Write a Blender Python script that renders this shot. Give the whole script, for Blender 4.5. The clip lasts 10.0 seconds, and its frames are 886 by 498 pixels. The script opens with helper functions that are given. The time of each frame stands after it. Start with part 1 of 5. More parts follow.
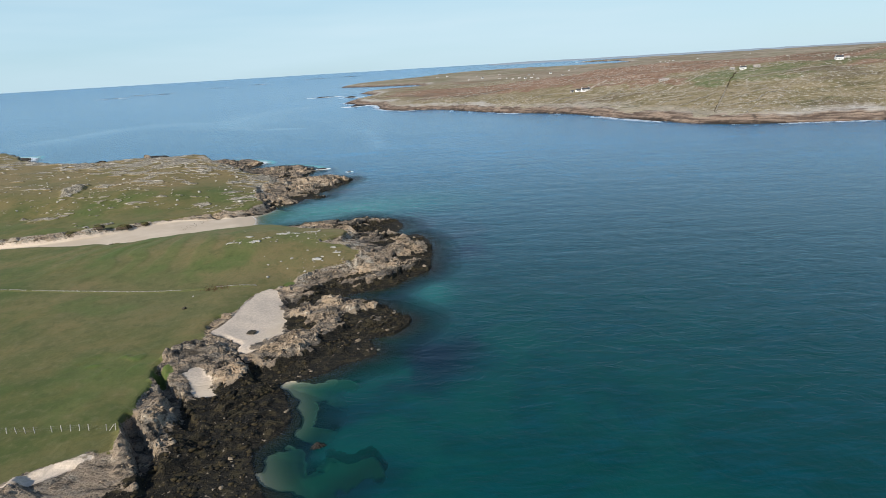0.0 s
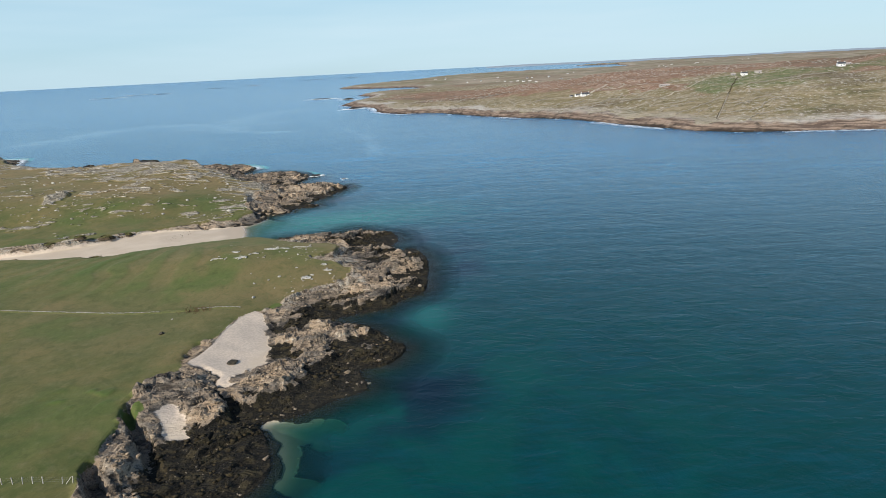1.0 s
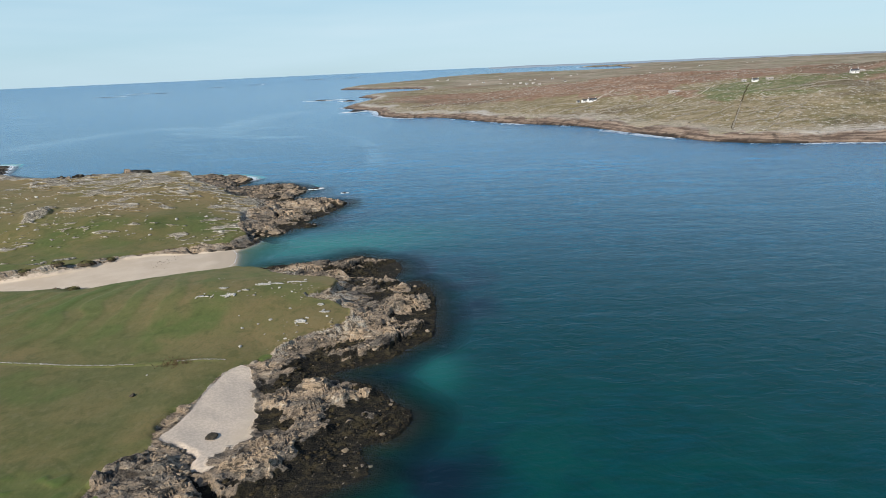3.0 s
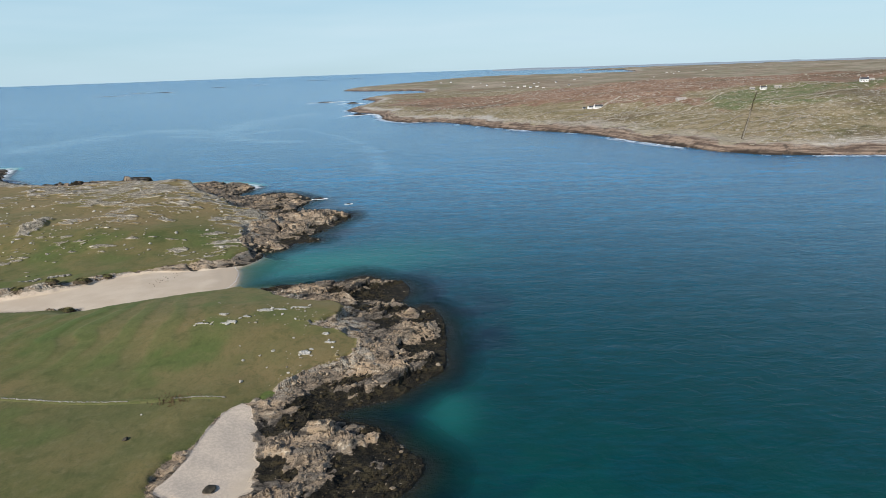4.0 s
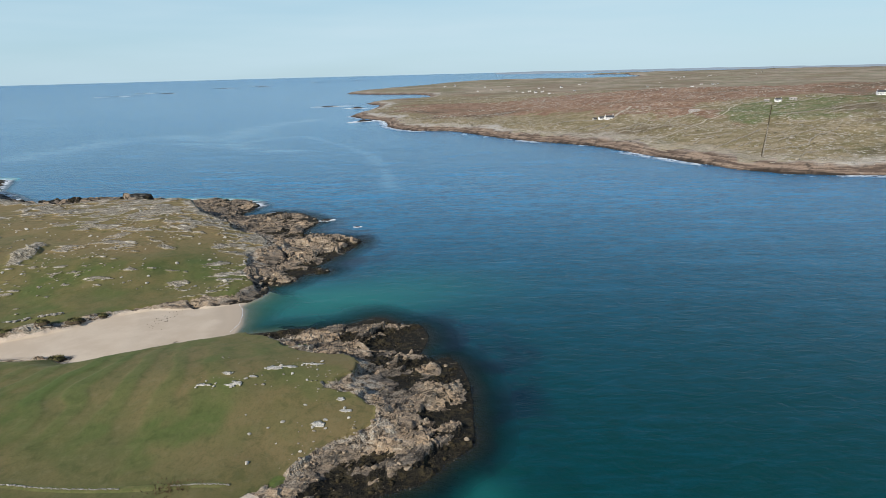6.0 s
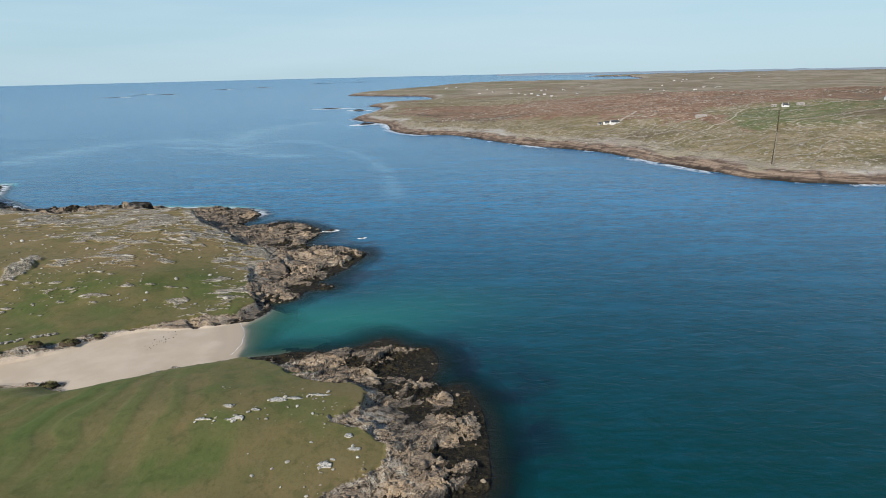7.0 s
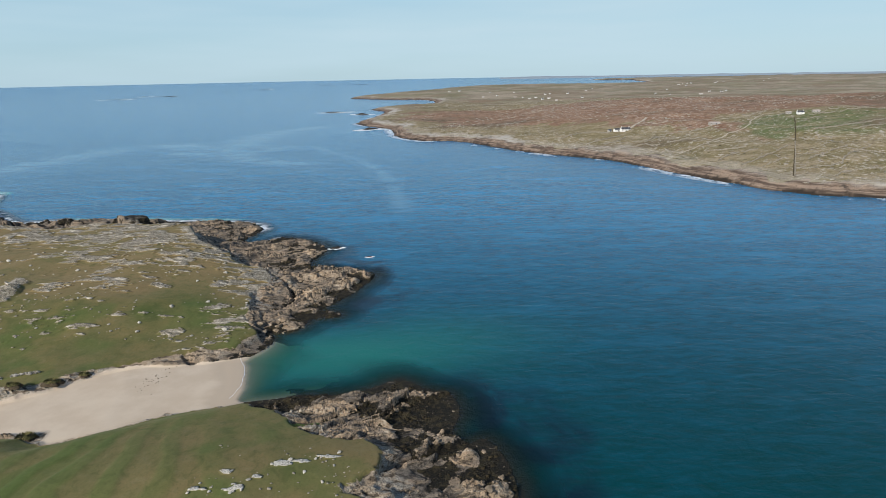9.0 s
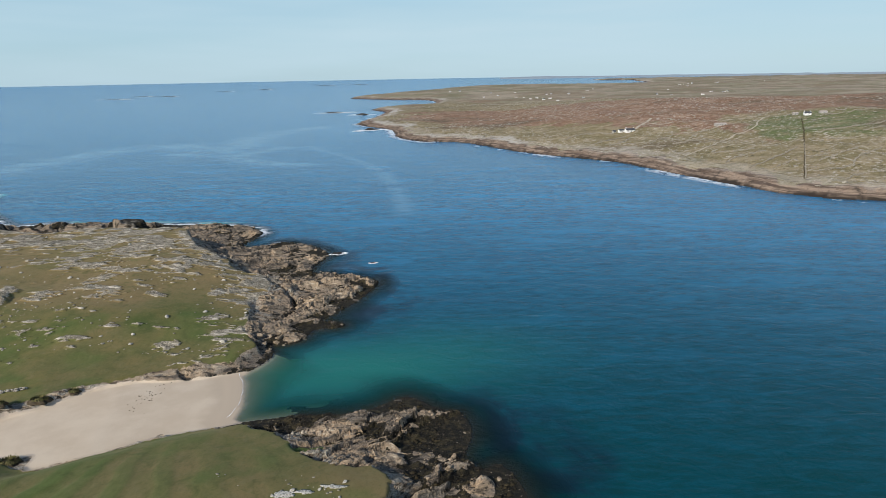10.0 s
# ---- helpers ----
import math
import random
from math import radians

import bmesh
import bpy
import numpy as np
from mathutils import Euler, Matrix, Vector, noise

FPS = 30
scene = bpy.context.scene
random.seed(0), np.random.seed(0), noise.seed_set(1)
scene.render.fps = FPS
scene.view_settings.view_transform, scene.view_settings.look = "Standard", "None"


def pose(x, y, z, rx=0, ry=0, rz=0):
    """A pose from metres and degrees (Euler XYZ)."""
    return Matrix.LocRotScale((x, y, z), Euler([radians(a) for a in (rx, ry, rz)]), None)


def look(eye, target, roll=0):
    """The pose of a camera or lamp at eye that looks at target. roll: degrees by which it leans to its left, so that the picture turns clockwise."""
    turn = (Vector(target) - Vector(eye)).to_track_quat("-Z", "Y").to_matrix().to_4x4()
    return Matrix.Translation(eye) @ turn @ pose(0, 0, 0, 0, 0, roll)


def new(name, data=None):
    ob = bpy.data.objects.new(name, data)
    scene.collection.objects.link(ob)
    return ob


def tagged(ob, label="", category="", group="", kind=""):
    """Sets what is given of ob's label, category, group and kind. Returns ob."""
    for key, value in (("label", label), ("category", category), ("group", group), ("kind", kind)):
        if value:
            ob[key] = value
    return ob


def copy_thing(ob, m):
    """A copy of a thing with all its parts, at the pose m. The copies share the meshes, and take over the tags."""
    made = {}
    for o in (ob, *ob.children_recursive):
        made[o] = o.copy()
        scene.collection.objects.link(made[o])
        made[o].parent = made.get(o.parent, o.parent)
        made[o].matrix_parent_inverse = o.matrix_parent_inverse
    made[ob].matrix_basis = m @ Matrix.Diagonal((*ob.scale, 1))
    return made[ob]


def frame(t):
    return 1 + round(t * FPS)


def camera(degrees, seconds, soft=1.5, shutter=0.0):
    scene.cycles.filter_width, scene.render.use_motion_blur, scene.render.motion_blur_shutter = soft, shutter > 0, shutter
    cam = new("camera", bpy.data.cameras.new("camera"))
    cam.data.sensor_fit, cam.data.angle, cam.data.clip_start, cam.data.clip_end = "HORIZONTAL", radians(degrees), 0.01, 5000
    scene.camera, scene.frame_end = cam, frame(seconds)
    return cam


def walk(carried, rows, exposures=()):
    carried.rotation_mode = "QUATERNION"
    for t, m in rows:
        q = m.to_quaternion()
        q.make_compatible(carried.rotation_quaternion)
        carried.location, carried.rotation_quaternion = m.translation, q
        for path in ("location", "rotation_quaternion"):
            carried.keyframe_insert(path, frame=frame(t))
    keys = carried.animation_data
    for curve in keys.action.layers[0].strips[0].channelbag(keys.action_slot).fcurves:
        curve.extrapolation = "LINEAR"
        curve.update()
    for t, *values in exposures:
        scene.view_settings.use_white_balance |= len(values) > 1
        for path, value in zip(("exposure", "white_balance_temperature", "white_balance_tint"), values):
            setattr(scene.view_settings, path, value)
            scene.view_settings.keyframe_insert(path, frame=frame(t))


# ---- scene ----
cam = camera(70.90, 10.0, soft=0.75)
walk(cam, [
    (0, look((0.00, -0.00, 60.00), (-0.31, 95.96, 31.88), -3.43)),
    (0.5, look((0.10, 5.92, 61.00), (0.23, 101.94, 33.08), -3.26)),
    (1, look((0.20, 11.61, 61.80), (0.42, 107.64, 33.91), -2.93)),
    (1.5, look((0.38, 17.13, 62.51), (0.57, 113.17, 34.63), -2.99)),
    (2, look((0.12, 22.45, 63.49), (0.26, 118.47, 35.57), -2.91)),
    (2.5, look((-0.75, 27.70, 65.03), (-0.58, 123.71, 37.08), -2.76)),
    (4, look((-4.49, 42.76, 71.53), (-4.47, 138.83, 43.78), -1.99)),
    (4.5, look((-6.00, 47.65, 73.72), (-5.98, 143.73, 45.99), -1.78)),
    (5, look((-7.66, 52.54, 75.85), (-7.67, 148.63, 48.15), -1.62)),
    (5.5, look((-9.20, 57.22, 78.03), (-9.28, 153.32, 50.38), -1.52)),
    (6, look((-10.71, 61.81, 80.04), (-10.83, 157.94, 52.51), -1.45)),
    (7.5, look((-15.25, 76.57, 84.92), (-15.46, 172.75, 57.56), -1.20)),
    (8, look((-16.58, 81.43, 86.05), (-16.84, 177.63, 58.75), -1.15)),
    (8.5, look((-17.88, 86.40, 86.68), (-18.20, 182.64, 59.52), -1.10)),
    (9, look((-19.31, 91.45, 87.03), (-19.66, 187.72, 59.97), -1.10)),
    (9.5, look((-20.62, 96.46, 87.07), (-20.96, 192.75, 60.06), -1.10)),
    (10, look((-22.22, 101.71, 87.14), (-22.50, 197.98, 60.07), -1.03)),
], ((0, 0.10), (5, 0.0), (10, -0.09)))

# ---- world and sun ----
SUN_TO = Vector((-0.50, -0.70, 0.53)).normalized()
sun_data = bpy.data.lights.new("sun", "SUN")
sun_data.energy, sun_data.angle, sun_data.color = 4.7, radians(0.6), (1.0, 0.93, 0.82)
sun = new("sun", sun_data)
sun.matrix_world = look((0, 0, 400), Vector((0, 0, 400)) - SUN_TO)

world = bpy.data.worlds.new("sky")
scene.world = world
world.use_nodes = True
wt = world.node_tree
wt.nodes.clear()
w_sky = wt.nodes.new("ShaderNodeTexSky")
w_sky.sky_type, w_sky.sun_disc = "NISHITA", False
w_sky.sun_elevation, w_sky.sun_rotation = math.asin(SUN_TO.z), math.atan2(SUN_TO.x, SUN_TO.y)
w_sky.altitude, w_sky.air_density, w_sky.dust_density, w_sky.ozone_density = 50, 1.0, 0.3, 2.5
w_tc = wt.nodes.new("ShaderNodeTexCoord")
w_map = wt.nodes.new("ShaderNodeMapping")
w_map.inputs["Scale"].default_value = (1.0, 0.8, 9.0)
w_map.inputs["Rotation"].default_value = (0.0, radians(6), 0.0)
w_noise = wt.nodes.new("ShaderNodeTexNoise")
w_noise.inputs["Scale"].default_value, w_noise.inputs["Detail"].default_value = 1.5, 3.5
w_noise.inputs["Roughness"].default_value = 0.55
w_ramp = wt.nodes.new("ShaderNodeMapRange")
w_ramp.inputs["From Min"].default_value, w_ramp.inputs["From Max"].default_value = 0.35, 0.75
w_ramp.inputs["To Min"].default_value, w_ramp.inputs["To Max"].default_value = 0.80, 1.0
w_mix = wt.nodes.new("ShaderNodeMix")
w_mix.data_type = "RGBA"
w_cloud = wt.nodes.new("ShaderNodeMix")
w_cloud.data_type = "RGBA"
w_cloud.inputs["A"].default_value, w_cloud.inputs["B"].default_value = (3.10, 4.95, 6.15, 1.0), (4.35, 5.85, 6.70, 1.0)
w_spread = wt.nodes.new("ShaderNodeMapRange")
w_spread.inputs["From Min"].default_value, w_spread.inputs["From Max"].default_value = 0.30, 0.68
wt.links.new(w_noise.outputs["Fac"], w_spread.inputs["Value"])
wt.links.new(w_spread.outputs["Result"], w_cloud.inputs["Factor"])
wt.links.new(w_cloud.outputs["Result"], w_mix.inputs["B"])
w_bg = wt.nodes.new("ShaderNodeBackground")
w_bg.inputs["Strength"].default_value = 0.125
w_out = wt.nodes.new("ShaderNodeOutputWorld")
wt.links.new(w_tc.outputs["Generated"], w_map.inputs["Vector"])
wt.links.new(w_map.outputs["Vector"], w_noise.inputs["Vector"])
wt.links.new(w_noise.outputs["Fac"], w_ramp.inputs["Value"])
w_sep = wt.nodes.new("ShaderNodeSeparateXYZ")
w_veil = wt.nodes.new("ShaderNodeMapRange")
w_veil.inputs["From Min"].default_value, w_veil.inputs["From Max"].default_value = 0.10, 0.17
w_veil.inputs["To Min"].default_value, w_veil.inputs["To Max"].default_value = 1.0, 0.05
w_mul = wt.nodes.new("ShaderNodeMath")
w_mul.operation = "MULTIPLY"
wt.links.new(w_tc.outputs["Generated"], w_sep.inputs[0])
wt.links.new(w_sep.outputs["Z"], w_veil.inputs["Value"])
wt.links.new(w_ramp.outputs["Result"], w_mul.inputs[0])
wt.links.new(w_veil.outputs["Result"], w_mul.inputs[1])
wt.links.new(w_mul.outputs[0], w_mix.inputs["Factor"])
wt.links.new(w_sky.outputs["Color"], w_mix.inputs["A"])
wt.links.new(w_mix.outputs["Result"], w_bg.inputs["Color"])
wt.links.new(w_bg.outputs["Background"], w_out.inputs["Surface"])

# ---- terrain functions ----
def hash2(ix, iy, seed):
    h = (ix.astype(np.int64) * 374761393 + iy.astype(np.int64) * 668265263 + seed * 1442695041) & 0xFFFFFFFF
    h = ((h ^ (h >> 13)) * 1274126177) & 0xFFFFFFFF
    h = ((h ^ (h >> 16)) * 2246822519) & 0xFFFFFFFF
    return ((h ^ (h >> 15)) & 0xFFFF) / 65535.0


def vnoise(x, y, seed=0):
    """Smooth value noise, 0 to 1, one cell a unit."""
    ix, iy = np.floor(x), np.floor(y)
    fx, fy = x - ix, y - iy
    fx, fy = fx * fx * fx * (fx * (fx * 6 - 15) + 10), fy * fy * fy * (fy * (fy * 6 - 15) + 10)
    a, b = hash2(ix, iy, seed), hash2(ix + 1, iy, seed)
    c, d = hash2(ix, iy + 1, seed), hash2(ix + 1, iy + 1, seed)
    return (a + (b - a) * fx) * (1 - fy) + (c + (d - c) * fx) * fy


def fbm(x, y, size, octaves=4, seed=0, gain=0.5):
    """Fractal noise, about -1 to 1, its largest waves size metres."""
    out, amp, tot, s = 0.0, 1.0, 0.0, 1.0 / size
    for k in range(octaves):
        c, sn = math.cos(k * 0.9 + 0.3), math.sin(k * 0.9 + 0.3)
        out = out + amp * (2 * vnoise((c * x - sn * y) * s + k * 17.3, (sn * x + c * y) * s - k * 9.1, seed + k) - 1)
        tot, amp, s = tot + amp, amp * gain, s * 2.03
    return out / tot * 1.6


def ridged(x, y, size, octaves=4, seed=0, gain=0.55):
    """Noise with sharp crests, 0 to 1."""
    out, amp, tot, s = 0.0, 1.0, 0.0, 1.0 / size
    for k in range(octaves):
        c, sn = math.cos(k * 1.1), math.sin(k * 1.1)
        out = out + amp * (1 - np.abs(2 * vnoise((c * x - sn * y) * s + k * 11.7, (sn * x + c * y) * s + k * 5.3, seed + k) - 1))
        tot, amp, s = tot + amp, amp * gain, s * 2.1
    return out / tot


def smooth(a, b, v):
    u = np.clip((v - a) / (b - a), 0, 1)
    return u * u * (3 - 2 * u)


def rounded(points, steps=3, closed=True):
    """A Catmull-Rom curve through the points."""
    p = np.array(points, float)
    n, out = len(p), []
    for i in range(n if closed else n - 1):
        a, b, c, d = (p[(i + k) % n] if closed else p[min(max(i + k, 0), n - 1)] for k in (-1, 0, 1, 2))
        for j in range(steps):
            u = j / steps
            out.append(0.5 * (2 * b + (c - a) * u + (2 * a - 5 * b + 4 * c - d) * u * u + (3 * b - a - 3 * c + d) * u ** 3))
    if not closed:
        out.append(p[-1])
    return np.array(out)


def line_distance(x, y, pts, closed=False):
    """Distance of each place from a polyline, and for a closed one whether it lies inside."""
    best, inside = np.full(x.shape, 1e12), np.zeros(x.shape, bool)
    n = len(pts)
    for i in range(n if closed else n - 1):
        (ax, ay), (bx, by) = pts[i], pts[(i + 1) % n]
        dx, dy = bx - ax, by - ay
        u = np.clip(((x - ax) * dx + (y - ay) * dy) / (dx * dx + dy * dy + 1e-12), 0, 1)
        np.minimum(best, (x - ax - u * dx) ** 2 + (y - ay - u * dy) ** 2, out=best)
        if closed and ay != by:
            inside ^= ((ay > y) != (by > y)) & (x < ax + (y - ay) * dx / dy)
    return np.sqrt(best), inside


def area(x, y, pts):
    """Signed distance from a closed outline, positive inside."""
    d, inside = line_distance(x, y, pts, True)
    return np.where(inside, d, -d)


# Shore of the field, from south to north, then of the outer head beyond the strand.
SHORE_FIELD = [(-24, 40), (-27, 62), (-28.2, 76.5), (-31.3, 83.2), (-33.9, 90.8), (-30.4, 96.4), (-30.1, 101.9), (-32.9, 109.4), (-35.2, 114.2),
               (-28.6, 116.3), (-22.9, 121.4), (-16.3, 125.7), (-18.7, 133.8), (-12.9, 136.2), (-9.3, 143.5), (-12.5, 149), (-19.3, 157),
               (-29, 163), (-21.4, 167.3), (-16.4, 169.5), (-11.5, 175.7), (-5.4, 182.5), (-4.5, 193.7), (-4.6, 206), (-5.5, 216.7),
               (-10, 227), (-14.6, 225), (-18.4, 229.5), (-16, 239.6), (-18.1, 248.8), (-24.6, 252), (-33.5, 259), (-42.3, 253),
               (-51.7, 250), (-62, 249.6), (-71, 248)]
SHORE_HEAD = [(-78, 247.5), (-79, 256), (-82, 268), (-84, 273.6), (-80, 281.5), (-78.7, 287.5), (-80.6, 295), (-76, 296), (-71.6, 299.5), (-69, 307.5),
              (-60, 310.2), (-60.2, 313.9), (-68.3, 316.5), (-63, 326), (-57, 337.5), (-53.6, 349), (-52, 361.6), (-65, 368.8), (-84, 377),
              (-83, 392), (-81, 404), (-90, 419), (-110, 431), (-122.5, 420.5), (-131, 426.5), (-128, 443), (-129, 455), (-142, 468), (-165, 475), (-190, 477),
              (-212, 480), (-235, 475), (-262, 484), (-280, 482), (-295, 480), (-325, 508), (-350, 530), (-378, 583), (-405, 595), (-640, 640)]
COAST = rounded(SHORE_FIELD + SHORE_HEAD + [(-640, -150), (-120, -120)], 3)
# Edge of the turf of the field, and of the outer head.
TURF_FIELD = rounded([(-640, -60), (-120, 20), (-80, 62), (-68, 78), (-65.9, 81.6), (-56.3, 88.3), (-57.6, 94), (-57.8, 101.2), (-60, 112), (-61, 122),
                      (-57, 127), (-55.5, 132), (-57, 138), (-53.7, 149.5), (-52.2, 160), (-48, 164), (-45.9, 166), (-38.6, 175.8),
                      (-30, 182.3), (-26.8, 187.6), (-32, 194.5), (-40.6, 198.3), (-39.5, 202), (-35.2, 206), (-33.6, 210.8), (-37, 217), (-44.7, 217.8), (-53.4, 222),
                      (-58.7, 227), (-64, 233), (-75.3, 239), (-84, 240.5), (-92.4, 238), (-100.5, 233), (-108.5, 228.5), (-114, 225.5),
                      (-119, 223.5), (-125, 226.5), (-137, 226.5), (-150, 226), (-165, 225), (-200, 220), (-640, 190)], 3)
TURF_HEAD = rounded([(-640, 238), (-300, 236), (-200, 238), (-172, 240), (-160, 243), (-150, 247.5), (-141.5, 252), (-133, 257.5), (-125, 263.5), (-113.5, 269), (-105.5, 272.3),
                     (-100, 275.5), (-90, 277), (-87, 281.4), (-84.5, 287), (-86.5, 292), (-91, 300), (-95, 317), (-95.5, 327), (-92.5, 337), (-94, 345),
                     (-99, 352), (-111.6, 357), (-120, 367.6), (-134, 380), (-146, 396), (-156, 412), (-180, 418), (-210, 420), (-228, 412), (-262, 424),
                     (-300, 450), (-380, 530), (-640, 580)], 3)
STRAND = rounded([(-69, 250.5), (-75, 252), (-77, 262), (-81, 275.5), (-89, 273.5), (-98, 270), (-104, 268.6), (-113, 267.6), (-125, 261.5), (-131, 255), (-137, 249.8),
                  (-147, 243.8), (-160, 239), (-175, 236.5), (-210, 234), (-320, 232), (-320, 226), (-210, 227), (-175, 230), (-152, 230.5), (-137, 229.5), (-127, 229.8),
                  (-121, 230.5), (-119, 225.5), (-108.4, 230.5), (-97, 237.3), (-88, 241), (-81, 244)], 3)
COVE_SAND = rounded([(-55.6, 133.6), (-53.9, 138.9), (-53.0, 148.0), (-51.6, 158.6), (-46.8, 162.2), (-45.2, 151.0), (-41.7, 144.0), (-42.1, 135.2), (-43.9, 130.4), (-45.3, 125.3), (-49.7, 130.6)], 3)
POCKET = rounded([(-53.4, 109.3), (-54.5, 115.5), (-52.7, 118.3), (-48.7, 112.9), (-45.4, 110.4), (-45.1, 107.5), (-48.5, 106.2), (-50.4, 103.3)], 3)
# Raised masses of tan rock on the shore: centre and half widths.
KNOLLS = [(-20, 129, 6, 4), (-27, 122, 6, 3), (-21.5, 148, 5, 4), (-37, 127, 5, 3.5), (-30, 154, 3, 3), (-38, 147, 3, 2), (-45, 115, 4, 3), (-47, 90, 3.4, 2.4),
          (-52, 99, 3, 3), (-14, 201, 4, 5), (-8, 204, 2.5, 5), (-14, 217, 4, 4), (-21, 226, 6, 4), (-36, 228, 4, 4), (-30, 239, 6, 3.5),
          (-51, 238.5, 7, 2.5), (-12, 188, 5, 3), (-22, 180, 9, 3), (-97, 398, 15, 11), (-68, 350, 14, 11), (-73, 329, 8, 7), (-74, 299, 7, 4), (-131, 446, 8, 9)]
# Grey rock breaking through the turf of the outer head: centre and half widths.
HEAD_LEDGES = [(-172, 320, 7.6, 8), (-186, 318, 4, 7), (-130.5, 323.5, 5, 3), (-148, 320.5, 5, 3.5), (-109.5, 329.5, 5, 5), (-145, 304, 2, 1.6), (-133.7, 295.4, 4.5, 1.5), (-127, 297.5, 2.7, 1.7),
               (-143, 288.4, 6.3, 1.2), (-103.3, 305, 7, 4.5), (-91.6, 297.6, 4, 3.5), (-128.5, 345, 6, 2.6), (-151, 345, 9, 3.4), (-179, 353.6, 13, 2.6), (-140, 356.6, 12, 3),
               (-157.4, 304, 4, 1.5), (-163, 297.5, 3, 1.3), (-117.5, 297, 7, 1.1), (-122, 374, 5.5, 8), (-138, 386, 6, 11), (-111, 363, 5.5, 5), (-219, 391, 14, 5), (-188, 379, 15, 4), (-161, 382, 13, 5)]
# Pale rock breaking through the turf of the knoll: centre and half widths.
LEDGES = [(-62, 198.4, 2.3, 1.3), (-69.4, 198, 2.2, 1.0), (-54.8, 206.2, 2.4, 1.1), (-50, 207.2, 2.2, 0.7), (-45.6, 209.4, 2.6, 0.7), (-39.6, 184.3, 1.9, 1.2), (-65.4, 203, 1.7, 0.7), (-34.2, 189, 1.4, 0.8), (-58.6, 201.6, 1.2, 0.6), (-36, 193.5, 1.0, 0.7)]
CUT = rounded([(-69, 77.5), (-65.9, 80.2), (-63.6, 82.4), (-60.7, 84.4), (-58.4, 86.4)], 3, False)
# Fissures cut into the rock by the sea: line, half width, depth.
GULLIES = [(rounded([(-44.0, 203.6), (-35.9, 207.3), (-29.6, 213.4), (-22.1, 218.5), (-14.0, 223.9)], 4, False), 0.9, 3.4), (rounded([(-58.1, 98.1), (-51.8, 89.8), (-47.2, 82.0), (-43.2, 75.2)], 4, False), 1.7, 3.8),
           (rounded([(-62.2, 117.9), (-54.9, 108.8), (-50.0, 102.0), (-46.0, 96.8)], 4, False), 1.0, 2.6), (rounded([(-51.5, 134.0), (-44.7, 124.3), (-38.4, 114.4)], 4, False), 1.3, 2.6),
           (rounded([(-112.0, 285.8), (-104.1, 275.7), (-96.3, 266.0)], 4, False), 1.0, 2.4), (rounded([(-106.1, 298.9), (-94.4, 294.1), (-85.8, 291.7), (-78.2, 283.5)], 4, False), 0.9, 2.2),
           (rounded([(-164.8, 431.9), (-143.9, 409.3), (-121.2, 376.2), (-107.4, 357.4), (-93.1, 360.8), (-82.5, 347.7)], 4, False), 0.9, 1.2), (rounded([(-92.7, 349.0), (-81.5, 332.1), (-82.0, 315.7), (-90.2, 310.2)], 4, False), 1.0, 2.2)]
# Pale sand beds under the shallow water: centre and half widths.
SAND_BEDS = [(-29, 112, 6, 4.5), (-21.5, 111, 5, 4), (-28.5, 104.5, 2.6, 6), (-24, 96.7, 3.5, 2), (-17.5, 85, 6.5, 8), (-28.5, 87, 4, 5),
             (-70, 268, 14, 14), (-74, 262, 12, 12)]


def field_height(x, y):
    """Lie of the turf on the field and the outer head."""
    south = 4.3 + 4.2 * np.exp(-(((x + 68) / 42) ** 2 + ((y - 206) / 22) ** 2)) + 1.0 * smooth(-70, -130, x) + 0.35 * fbm(x, y, 45, 3, 5)
    south = south - 1.2 * smooth(-60, -45, x) * smooth(190, 160, y)
    north = 3.8 + 7.0 * smooth(-84, -150, x) * smooth(272, 310, y) + 1.8 * smooth(290, 400, y) + 1.1 * fbm(x, y, 38, 3, 9)
    return np.where(y < 250, south, north)


def blocks(x, y, size, seed):
    """Split rock: each cell a tilted block of its own height, with cracks between. Height about 0 to 1, and the cracks."""
    px, py = x / size, y / size
    ix, iy = np.floor(px), np.floor(py)
    first, second = np.full(x.shape, 9.0), np.full(x.shape, 9.0)
    top = np.zeros(x.shape)
    for i in (-1, 0, 1):
        for j in (-1, 0, 1):
            cx, cy = ix + i, iy + j
            jx, jy = hash2(cx, cy, seed), hash2(cx, cy, seed + 1)
            dx, dy = px - cx - jx, py - cy - jy
            d = np.abs(dx) ** 1.5 + np.abs(dy) ** 1.5
            h = hash2(cx, cy, seed + 2) + 0.55 * (hash2(cx, cy, seed + 3) - 0.15) * dx + 0.7 * (hash2(cx, cy, seed + 4) - 0.85) * dy
            closer = d < first
            second = np.where(closer, first, np.minimum(second, d))
            top, first = np.where(closer, h, top), np.where(closer, d, first)
    return top, smooth(0.0, 0.16, second - first)


